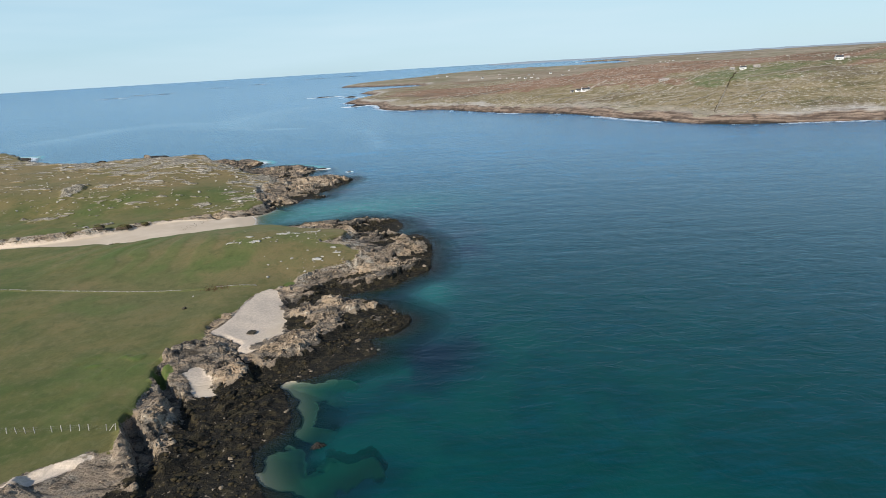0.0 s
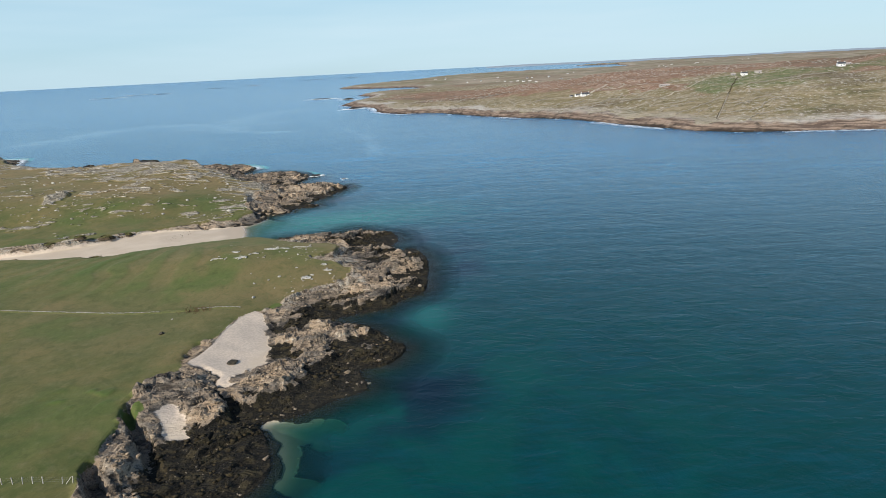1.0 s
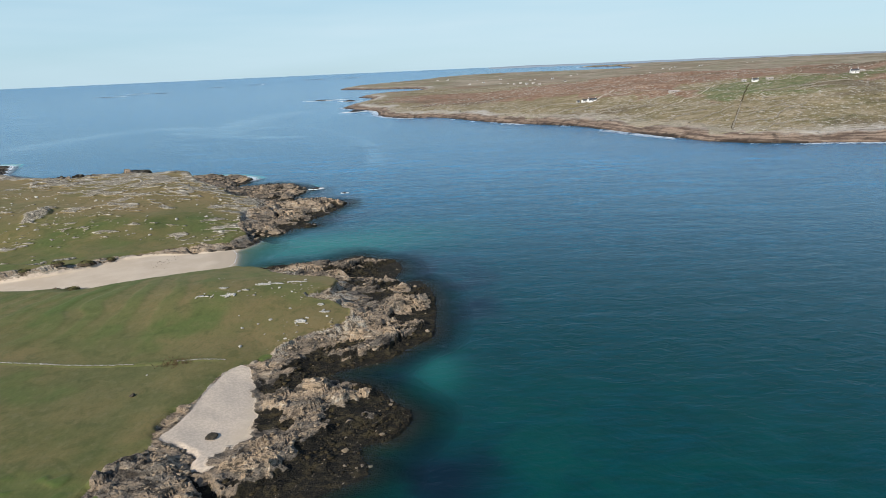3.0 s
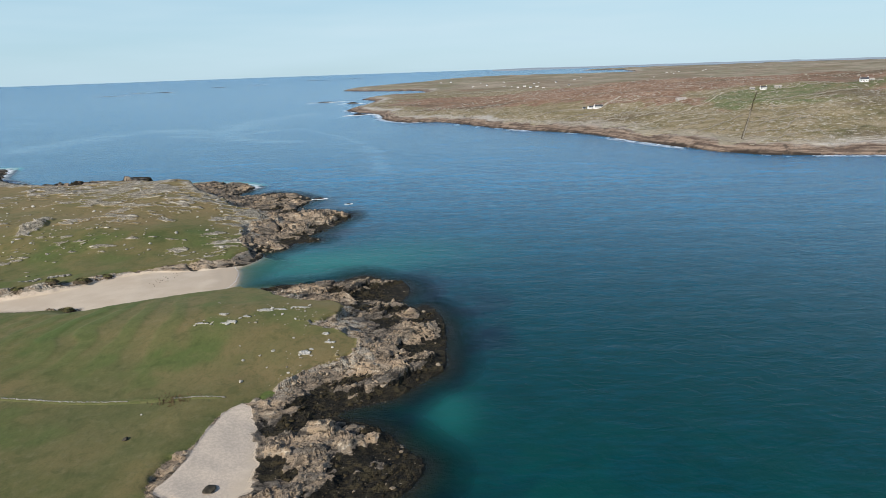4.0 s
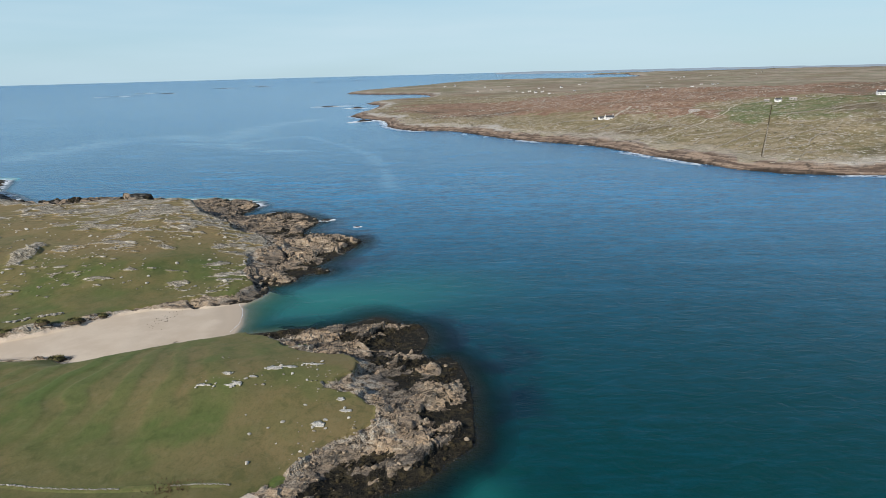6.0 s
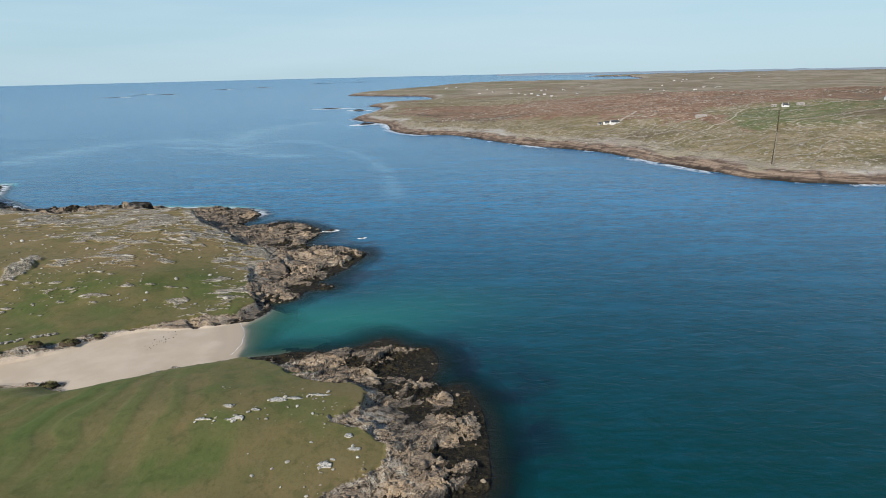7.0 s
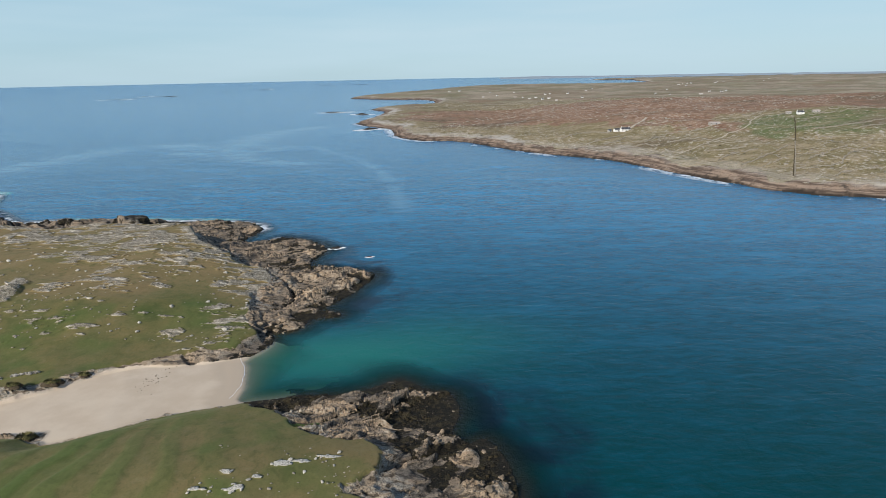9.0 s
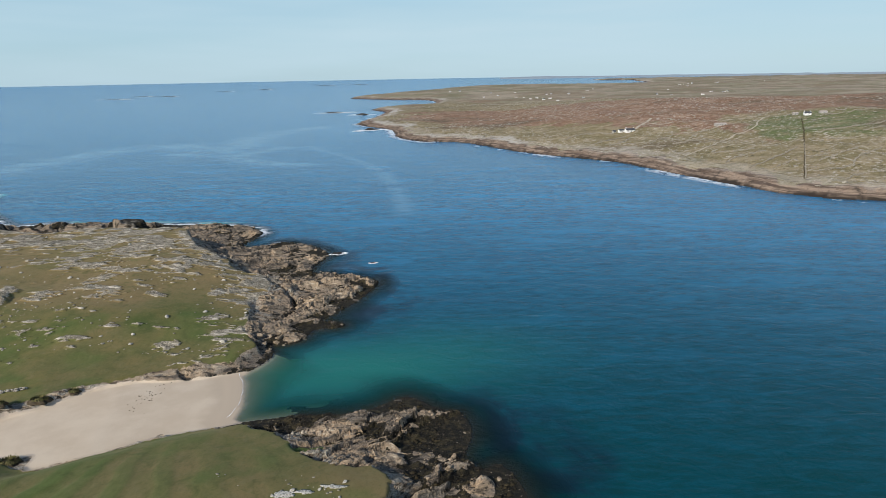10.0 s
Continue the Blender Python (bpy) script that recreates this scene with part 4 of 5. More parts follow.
def box(bm, cx, cy, cz, lx, ly, lz, bevel=0.0):
    """A box round a centre, with its edges taken off."""
    made = bmesh.ops.create_cube(bm, size=1.0, matrix=Matrix.Translation((cx, cy, cz)) @ Matrix.Diagonal((lx, ly, lz, 1)))
    if bevel:
        edges = list({e for v in made["verts"] for e in v.link_edges})
        bmesh.ops.bevel(bm, geom=edges, offset=bevel, segments=1, affect="EDGES")
    return bm


def height_at(x, y):
    return float(land(np.array([float(x)]), np.array([float(y)]))[0][0])


def stone_mesh(name, seed, material, flat=0.7, long=1.35, cuts=9):
    """A weathered stone about one metre across: a ball chipped by planes."""
    rng = random.Random(seed)
    bm = bmesh.new()
    bmesh.ops.create_icosphere(bm, subdivisions=2, radius=0.62)
    for _ in range(cuts):
        d = Vector((rng.uniform(-1, 1), rng.uniform(-1, 1), rng.uniform(-0.7, 1))).normalized()
        reach = rng.uniform(0.30, 0.50)
        for v in bm.verts:
            over = v.co.dot(d) - reach
            if over > 0:
                v.co -= d * over * 0.96
    for v in bm.verts:
        v.co += 0.05 * Vector(noise.noise_vector(v.co * 3.1 + Vector((seed, 0, 0))))
        v.co = Vector((v.co.x * long, v.co.y, v.co.z * flat))
    me = bpy.data.meshes.new(name)
    bm.to_mesh(me)
    bm.free()
    me.materials.append(material)
    return me


def many_blocks(x, y, z, size, rng, flat=0.6, turn=None, base=None):
    """Corners and faces of many chipped blocks at once."""
    n = len(x)
    corner = np.array([(a, b, c) for c in (-1, 1) for b in (-1, 1) for a in (-1, 1)], float) * 0.5
    shape = corner[None] * rng.uniform(0.62, 1.15, (n, 8, 1)) + rng.uniform(-0.10, 0.10, (n, 8, 3))
    shape = shape * np.stack([rng.uniform(0.9, 1.7, n), rng.uniform(0.7, 1.1, n), flat * rng.uniform(0.7, 1.3, n)], -1)[:, None, :]
    a = rng.uniform(0, 6.283, n) if turn is None else turn + rng.uniform(-0.35, 0.35, n)
    tilt = rng.uniform(-0.35, 0.35, n)
    px, py, pz = shape[..., 0], shape[..., 1], shape[..., 2]
    py, pz = py * np.cos(tilt)[:, None] - pz * np.sin(tilt)[:, None], py * np.sin(tilt)[:, None] + pz * np.cos(tilt)[:, None]
    px, py = px * np.cos(a)[:, None] - py * np.sin(a)[:, None], px * np.sin(a)[:, None] + py * np.cos(a)[:, None]
    co = np.stack([px, py, pz], -1) * np.asarray(size)[:, None, None] + np.stack([x, y, z], -1)[:, None, :]
    quad = np.array([(0, 2, 3, 1), (4, 5, 7, 6), (0, 1, 5, 4), (2, 6, 7, 3), (0, 4, 6, 2), (1, 3, 7, 5)])
    faces = (np.arange(n)[:, None, None] * 8 + quad[None]).reshape(-1, 4)
    return co.reshape(-1, 3), faces


def raw_mesh(name, co, faces, material):
    me = bpy.data.meshes.new(name)
    me.vertices.add(len(co))
    me.vertices.foreach_set("co", co.astype(np.float32).ravel())
    me.loops.add(faces.size)
    me.loops.foreach_set("vertex_index", faces.ravel().astype(np.int32))
    me.polygons.add(len(faces))
    me.polygons.foreach_set("loop_start", np.arange(0, faces.size, faces.shape[1], dtype=np.int32))
    me.update(calc_edges=True)
    me.materials.append(material)
    return me


def plain(name, a, b, scale=1.5, rough=0.85, bump=0.01, metal=0.0):
    """A simple surface that varies between two colours."""
    n = Nodes(name)
    big, fine = n.noise(scale, 4), n.noise(scale * 9, 4, 0.65)
    colour = n.mix(n.span(n.math("ADD", n.math("MULTIPLY", big, 0.6), n.math("MULTIPLY", fine, 0.4)), 0.36, 0.64), a, b)
    return n.done(n.surface(colour, rough, n.bump(fine, bump), metal))


def make_stone(name, light, dark, island=False):
    n = Nodes(name)
    tone = n.tree.nodes.new("ShaderNodeNewGeometry").outputs["Random Per Island"] if island else n.random()
    a, b = n.noise(1.1, 4, 0.6), n.noise(6.0, 4, 0.65)
    colour = n.mix(n.span(a, 0.38, 0.62), dark, light)
    colour = n.mix(n.span(b, 0.46, 0.30, 0, 0.7), colour, (0.07, 0.06, 0.045))
    colour = n.mix(n.math("MULTIPLY", tone, 0.4), colour, tuple(c * 0.45 for c in dark))
    return n.done(n.surface(colour, 0.93, n.bump(n.math("ADD", a, b), 0.08), 0, 0.2))


PALE_STONE = make_stone("lichened_pale_stone", (0.64, 0.60, 0.52), (0.40, 0.37, 0.315))
TAN_STONE = make_stone("tan_shore_stone", (0.38, 0.30, 0.215), (0.20, 0.155, 0.105))
RUBBLE = make_stone("tan_rubble", (0.42, 0.33, 0.235), (0.17, 0.13, 0.09), True)
BLACK_RUBBLE = make_stone("wrack_covered_rubble", (0.060, 0.046, 0.022), (0.022, 0.018, 0.011), True)
WALL_STONE = make_stone("dry_wall_stone", (0.52, 0.485, 0.43), (0.30, 0.275, 0.235), True)
FIELD_STONE = make_stone("far_wall_stone", (0.47, 0.43, 0.36), (0.29, 0.255, 0.20), True)
DARK_STONE = make_stone("dark_wall_stone", (0.13, 0.105, 0.065), (0.06, 0.05, 0.03), True)
SHARD = make_stone("lichened_shards", (0.43, 0.38, 0.30), (0.25, 0.22, 0.17), True)
MOSS = plain("mossy_bank", (0.110, 0.122, 0.036), (0.175, 0.165, 0.062), 0.8, 0.95, 0.06)
POST_WOOD = plain("grey_weathered_wood", (0.33, 0.30, 0.25), (0.52, 0.49, 0.43), 3.0, 0.9)
WIRE = plain("galvanised_wire", (0.12, 0.12, 0.11), (0.20, 0.20, 0.19), 4.0, 0.6, 0.0, 0.3)
WHITE_WALL = plain("white_render", (0.76, 0.75, 0.72), (0.84, 0.83, 0.81), 0.5)
GREY_WALL = plain("grey_stone_wall", (0.30, 0.28, 0.25), (0.45, 0.42, 0.37), 0.9)
SLATE = plain("dark_slate", (0.045, 0.048, 0.055), (0.085, 0.088, 0.095), 0.6, 0.6)
PALE_ROOF = plain("weathered_pale_roof", (0.36, 0.31, 0.28), (0.48, 0.42, 0.39), 0.6, 0.8)
GLASS = plain("dark_window_glass", (0.02, 0.024, 0.03), (0.035, 0.04, 0.05), 1.0, 0.08, 0.0)
PAINT = plain("dark_painted_wood", (0.08, 0.10, 0.12), (0.12, 0.14, 0.16), 1.0, 0.6)
TRACK = plain("pale_gravel", (0.38, 0.33, 0.255), (0.50, 0.44, 0.35), 0.4, 0.95, 0.03)
SEAWEED = plain("dry_seaweed", (0.030, 0.022, 0.012), (0.075, 0.055, 0.030), 2.0, 0.8)
MARRAM = plain("dune_grass", (0.085, 0.090, 0.032), (0.170, 0.150, 0.065), 0.7, 0.9)
BRACKEN = plain("dead_bracken", (0.085, 0.058, 0.028), (0.170, 0.115, 0.058), 1.5, 0.95)
SKERRY_ROCK = plain("wet_dark_rock", (0.016, 0.014, 0.012), (0.048, 0.040, 0.031), 0.5, 0.85, 0.5)
FOAM = plain("white_surf", (0.70, 0.75, 0.78), (0.86, 0.88, 0.89), 0.25, 0.8, 0.2)


# ---- the shore: rubble, boulders and stones ----
rng = np.random.default_rng(4)


def scatter(count, x0, x1, y0, y1, test):
    """Random places in a stretch of the plan that pass the test on their covers."""
    x, y = rng.uniform(x0, x1, count), rng.uniform(y0, y1, count)
    covers = land(x, y)
    keep = test(x, y, *covers)
    return x[keep], y[keep], covers[0][keep], covers[5][keep]


bare_rock = lambda x, y, z, s, turf, sand, crop, wrack, dry, lush, lichen, tawny: (s > 0.3) & (turf < 0.35) & (sand < 0.4) & (crop < 0.4) & (fbm(x, y, 9, 3, 7) > 0.0)
for name, x0, x1, y0, y1, count, low, high in (("rubble_field_shore", -66, -3, 66, 262, 7500, 0.25, 0.9), ("rubble_outer_head", -165, -50, 270, 478, 6000, 0.4, 1.3)):
    x, y, z, wrack = scatter(count, x0, x1, y0, y1, bare_rock)
    size = low * (high / low) ** (rng.random(len(x)) ** 2.6)
    for title, mask, mat in (("tan_rubble", wrack < 0.5, RUBBLE), ("weedy_rubble", wrack >= 0.5, BLACK_RUBBLE)):
        if mask.any():
            co, faces = many_blocks(x[mask], y[mask], z[mask] + 0.12 * size[mask], size[mask], rng, 0.62, 0.66)
            tagged(new(title, raw_mesh(title, co, faces, mat)), "tan broken rock on the shore ledges" if mat is RUBBLE else "black wrack-covered stones at the tide line", "rubble", kind="stuff")

boulder_meshes = [stone_mesh("boulder", 20 + i, TAN_STONE, 0.6, 1.35, 14) for i in range(6)]
stone_meshes = [stone_mesh("stone", 40 + i, PALE_STONE, 0.62, 1.2, 15) for i in range(6)]
fringe = lambda x, y, z, s, turf, sand, crop, wrack, dry, lush, lichen, tawny: (s > -0.6) & (s < 7) & (sand < 0.3) & (turf < 0.2)
for x0, x1, y0, y1, count, low, high in ((-40, -4, 112, 150, 260, 0.4, 1.25), (-40, -3, 165, 262, 260, 0.45, 1.5), (-50, -28, 70, 112, 60, 0.35, 0.9), (-95, -50, 290, 440, 240, 0.9, 2.6)):
    x, y, z, wrack = scatter(count, x0, x1, y0, y1, fringe)
    for i in range(min(len(x), 14)):
        b = new("boulder", boulder_meshes[i % 6])
        size = low + (high - low) * rng.random() ** 1.8
        b.matrix_world = pose(x[i], y[i], max(z[i], -0.3) + 0.16 * size, rng.uniform(-12, 12), rng.uniform(-12, 12), rng.uniform(0, 360)) @ Matrix.Scale(size, 4)
        tagged(b, "tan angular boulder on the wrack-covered shore", "boulder", "shore boulders")

# single pale stones on the turf of the field
for x, y, size in ((-51.7, 171.7, 1.0), (-47.6, 184.8, 0.9), (-43.7, 190.8, 0.7), (-50.3, 182.8, 0.8), (-53.9, 180.8, 0.8), (-41.8, 175.4, 0.7), (-71.2, 197.0, 0.8),
                   (-67.0, 197.2, 0.8), (-69.6, 199.6, 0.7), (-60.2, 200.4, 0.9), (-62.8, 196.8, 0.8), (-64.7, 202.7, 0.7), (-53.2, 207.4, 0.9), (-48.0, 208.2, 0.8),
                   (-43.4, 210.8, 0.9), (-56.8, 205.6, 0.8), (-43.7, 206.1, 0.7), (-38.2, 185.6, 0.9), (-40.6, 183.0, 0.8), (-37.8, 182.7, 0.7), (-68.6, 158.6, 0.5),
                   (-34.5, 190.0, 0.8), (-33.0, 186.4, 0.8), (-36.4, 193.0, 0.7), (-47.5, 178.0, 0.5), (-56.5, 187.2, 0.5), (-45.2, 200.6, 0.7), (-49.4, 203.4, 0.8)):
    b = new("stone", random.choice(stone_meshes))
    b.matrix_world = pose(x, y, height_at(x, y) + 0.14 * size, 0, 0, random.uniform(0, 360)) @ Matrix.Scale(size, 4)
    tagged(b, "pale lichened stone lying on the green turf", "stone", "stones on the field")
on_turf = lambda x, y, z, s, turf, sand, crop, wrack, dry, lush, lichen, tawny: (turf > 0.6) & (s > 6)
x, y, z, _ = scatter(420, -230, -84, 282, 425, on_turf)
for i in range(min(len(x), 100)):
    b = new("stone", stone_meshes[i % 6])
    size = 0.6 + 1.2 * rng.random() ** 3
    b.matrix_world = pose(x[i], y[i], z[i] + 0.13 * size, 0, 0, rng.uniform(0, 360)) @ Matrix.Scale(size, 4)
    tagged(b, "grey-white stone lying on the rough pasture", "stone", "stones on the outer head")


# loose shards round the outcrops
shardy = lambda x, y, z, s, turf, sand, crop, wrack, dry, lush, lichen, tawny: (turf > 0.5) & (s > 5) & (fbm(x * 0.4, y, 5, 3, 51) + 0.5 * fbm(x, y, 30, 3, 58) > 0.12)
for x0, x1, y0, y1, count, low, high in ((-260, -82, 282, 445, 2600, 0.3, 0.9), (-74, -38, 194, 213, 80, 0.2, 0.6), (-46, -27, 170, 205, 80, 0.2, 0.6)):
    x, y, z, _ = scatter(count, x0, x1, y0, y1, shardy)
    size = low * (high / low) ** (rng.random(len(x)) ** 2)
    co, faces = many_blocks(x, y, z + 0.06 * size, size, rng, 0.45, 0.1)
    tagged(new("stone_shards", raw_mesh("stone_shards", co, faces, SHARD)), "small pale stones strewn over the turf", "stones", kind="stuff")


# ---- walls and fences of the near land ----
def wall_line(points, step):
    """Places along a rounded line, evenly spaced, with the direction at each."""
    p = rounded(points, 8, False)
    d = np.r_[0, np.cumsum(np.hypot(*np.diff(p, axis=0).T))]
    t = np.arange(0, d[-1], step)
    x, y = np.interp(t, d, p[:, 0]), np.interp(t, d, p[:, 1])
    return x, y, np.arctan2(np.gradient(y), np.gradient(x))


def dry_wall(label, points, spacing, size, height, material, bank=0.0, ground_z=None, gaps=0.0):
    """A tumbled dry-stone wall along a line, over a mossy bank if it has one."""
    x, y, a = wall_line(points, spacing)
    thing = new("stone_wall")
    mid = len(x) // 2
    origin = Vector((x[mid], y[mid], float(ground_z(x[mid:mid + 1], y[mid:mid + 1])[0])))
    thing.location = origin
    if bank:
        rows = np.linspace(-1, 1, 7)
        bx = x[:, None] - np.sin(a)[:, None] * rows * 1.15
        by = y[:, None] + np.cos(a)[:, None] * rows * 1.15
        bz = ground_z(bx.ravel(), by.ravel()).reshape(bx.shape) - 0.06 + bank * np.clip(np.minimum(np.arange(len(x)), np.arange(len(x))[::-1]) / 14, 0, 1)[:, None] * (1 - rows ** 2)[None] * (0.75 + 0.5 * vnoise(bx / 2.2, by / 2.2, 3))
        ob = sheet("bank", bx - origin.x, by - origin.y, bz - origin.z, None, False, (), MOSS)
        ob.parent = thing
        tagged(ob, "mossy yellow-green earth bank")
    keep = vnoise(x / 3.5, y / 3.5, 77) > gaps
    layers = max(1, round(height / (size * 0.55)))
    xs, ys, zs, ss, ts = [], [], [], [], []
    for k in range(layers):
        on = keep & (rng.random(len(x)) < 1 - 0.3 * k / layers)
        side = rng.uniform(-0.5, 0.5, on.sum()) * size * 1.4 * (1 - 0.5 * k / layers)
        px, py = x[on] - np.sin(a[on]) * side, y[on] + np.cos(a[on]) * side
        xs.append(px), ys.append(py), zs.append(ground_z(px, py) + bank * 0.8 + size * (0.2 + 0.55 * k)), ss.append(size * rng.uniform(0.7, 1.35, on.sum())), ts.append(a[on])
    co, faces = many_blocks(np.concatenate(xs) - origin.x, np.concatenate(ys) - origin.y, np.concatenate(zs) - origin.z, np.concatenate(ss), rng, 0.62, np.concatenate(ts))
    ob = new("stones", raw_mesh("stones", co, faces, material))
    ob.parent = thing
    tagged(ob, kind="stuff")
    return tagged(thing, label, "stone wall", "dry-stone walls")


near_z = lambda x, y: land(np.asarray(x, float), np.asarray(y, float))[0]
dry_wall("low tumbled pale stone wall on a mossy bank across the field", [(-330, 196), (-180, 177), (-128, 169.7), (-102.5, 166.4), (-83, 164.4), (-65.2, 164.6), (-51.9, 164.9)], 0.34, 0.25, 0.2, WALL_STONE, 0.17, near_z, 0.30)
dry_wall("low pale stone wall on the outer head", [(-260, 252), (-200, 250), (-166, 251.8), (-155, 254.3), (-149, 258), (-141, 260.5)], 0.5, 0.55, 0.7, WALL_STONE, 0.2, near_z, 0.15)

fence = new("fence")
fence.location = (-57.2, 93.2, height_at(-57.2, 93.2))
tagged(fence, "weathered wooden post and wire stock fence", "fence")
fx0, fy0 = -57.4, 93.2
places = []
d = 0.0
while d < 78:
    places.append((fx0 - d, fy0 + 0.030 * d))
    d += random.choice((1.55, 1.6, 1.7, 1.6, 3.0))
tops = []
for px, py in places:
    gzp = height_at(px, py)
    bm = bmesh.new()
    box(bm, 0, 0, 0.52, 0.12, 0.12, 1.34, 0.015)
    ob = part("post", bm, POST_WOOD, fence)
    ob.matrix_basis = pose(px - fence.location.x, py - fence.location.y, gzp - fence.location.z, random.uniform(-5, 5), random.uniform(-7, 7), random.uniform(0, 90))
    tops.append(Vector((px, py, gzp)) - fence.location)
bm = bmesh.new()
box(bm, 0, 0, 0, 0.08, 0.08, 1.7, 0.01)
part("brace", bm, POST_WOOD, fence).matrix_basis = pose(tops[0].x - 0.55, tops[0].y, tops[0].z + 0.55, 0, 40, 0)
for rise in (0.35, 0.7, 1.05):
    bm = bmesh.new()
    for a, b in zip(tops, tops[1:]):
        way = (b - a).normalized()
        q = [bm.verts.new(p + Vector((0, dy, rise + dz))) for p in (a, b) for dy, dz in ((-0.004, 0), (0.004, 0), (0, 0.008))]
        for i, j in ((0, 1), (1, 2), (2, 0)):
            bm.faces.new((q[i], q[j], q[j + 3], q[i + 3]))
    part("wire", bm, WIRE, fence)

# eroded dune stack with grass on top, at the head of the strand
def dune_stack(x, y, wide, tall, seed):
    base = height_at(x, y)
    thing = new("dune_hummock")
    thing.location = (x, y, base)
    u, v = np.meshgrid(np.linspace(0, 2 * math.pi, 40, endpoint=False), np.linspace(0, 1, 12))
    r = wide * np.where(v < 0.7, 1 - 0.35 * v, (1 - v) / 0.3 * 0.755) * (1 + 0.28 * fbm(np.cos(u) * 3, np.sin(u) * 3 + v, 1.5, 3, seed))
    zz = tall * np.where(v < 0.7, v / 0.7 * 0.88, 0.88 + 0.12 * np.sin((v - 0.7) / 0.3 * 1.57)) + 0.12 * fbm(u * 3, v * 5, 1, 2, seed) - 0.3
    ob = sheet("bank", r * np.cos(u).T.T, 0.72 * r * np.sin(u), zz, None, True, (), SEAWEED)
    ob.parent = thing
    tagged(ob, "dark eroded earth bank")
    bm = bmesh.new()
    lr = random.Random(seed)
    for _ in range(420):
        a, q = lr.uniform(0, 6.283), wide * 0.85 * math.sqrt(lr.random())
        p = Vector((q * math.cos(a), 0.72 * q * math.sin(a), tall * 0.62))
        lean, h = Vector((lr.uniform(-0.4, 0.4), lr.uniform(-0.4, 0.4), 0)), lr.uniform(0.4, 0.85)
        side = Vector((math.sin(a), -math.cos(a), 0)) * 0.09
        bm.faces.new([bm.verts.new(c) for c in (p - side, p + side, p + lean * h + Vector((0, 0, h)))])
    tagged(part("grass", bm, MARRAM, thing), "tufts of dune grass", kind="stuff")
    return tagged(thing, "dark eroded dune hummock topped with rough grass", "dune")


dune_stack(-124.3, 227.8, 3.0, 1.3, 3)
dune_stack(-133.5, 254.5, 2.8, 1.1, 5)
dune_stack(-141.5, 249.8, 2.2, 0.9, 8)
dune_stack(-150.5, 244.8, 2.5, 0.9, 11)
dune_stack(-127.5, 260.0, 1.8, 0.7, 14)

dark = new("boulder", stone_mesh("boulder", 77, make_stone("dark_weedy_stone", (0.10, 0.085, 0.06), (0.05, 0.042, 0.03)), 0.5, 1.2))
dark.matrix_world = pose(-46.8, 135.6, height_at(-46.8, 135.6) + 0.1, 0, 0, 30) @ Matrix.Diagonal((2.2, 2.2, 1.1, 1.0))
tagged(dark, "dark weedy boulder on the pale cove sand", "boulder", "shore boulders")

shrub = new("boulder", stone_mesh("boulder", 78, bpy.data.materials["dark_weedy_stone"], 0.8, 1.1))
shrub.matrix_world = pose(-67.4, 149.2, height_at(-67.4, 149.2) + 0.12, 0, 0, 60) @ Matrix.Scale(1.0, 4)
tagged(shrub, "small dark stone standing alone on the green turf", "stone")


def bracken_patch(x, y, wide, deep, count, seed):
    """A patch of dead bracken: many short leaning fronds."""
    lr = np.random.default_rng(seed)
    px, py = lr.normal(x, wide, count), lr.normal(y, deep, count)
    pz = near_z(px, py)
    a, h = lr.uniform(0, 6.283, count), lr.uniform(0.25, 0.6, count)
    lean = lr.uniform(-0.3, 0.3, (count, 2))
    side = np.stack([np.cos(a), np.sin(a), 0 * a], -1) * 0.14
    foot, tip = np.stack([px, py, pz - 0.05], -1), np.stack([px + lean[:, 0], py + lean[:, 1], pz + h], -1)
    co = np.stack([foot - side, foot + side, tip], 1).reshape(-1, 3)
    me = raw_mesh("bracken", co, np.arange(3 * count).reshape(-1, 3), BRACKEN)
    return tagged(new("bracken", me), "dead brown bracken beside the field wall", "bracken", kind="stuff")


bracken_patch(-64.2, 164.2, 2.4, 1.1, 220, 4)

# wrack left in a loose drift on the strand
x, y = rng.normal(-106.5, 1.5, 42), rng.normal(259, 4.2, 42)
z = near_z(x, y)
co, faces = many_blocks(x, y, z + 0.03, rng.uniform(0.10, 0.36, len(x)), rng, 0.25)
tagged(new("seaweed", raw_mesh("seaweed", co, faces, SEAWEED)), "dark scraps of seaweed strewn on pale sand", "seaweed", kind="stuff")


# pale rock breaking through the heath and pasture of the far shore
x, y = rng.uniform(-150, 900, 30000), rng.uniform(520, 1900, 30000)
zf, sf = far_land(x, y)
keep = (sf > 14) & (fbm(x, y, 90, 4, 36) + 0.25 * smooth(60, 160, sf) > 0.22)
x, y = x[keep], y[keep]
wx, wy, wz, _ = far_place(x, y)
size = 0.7 * 4.5 ** (rng.random(len(x)) ** 2)
co, faces = many_blocks(wx, wy, wz - 0.02 * size, size, rng, 0.34, 0.1)
tagged(new("outcrops", raw_mesh("outcrops", co, faces, FIELD_STONE)), "pale grey rock breaking through the far heath", "rock", kind="stuff")


# ---- the far shore: houses, walls and tracks ----
def far_spot(x, y):
    """World place and shrinkage of one spot of the far land."""
    return [float(v[0]) for v in far_place(np.array([float(x)]), np.array([float(y)]))]


def far_z(x, y):
    return far_place(np.asarray(x, float), np.asarray(y, float))[2]


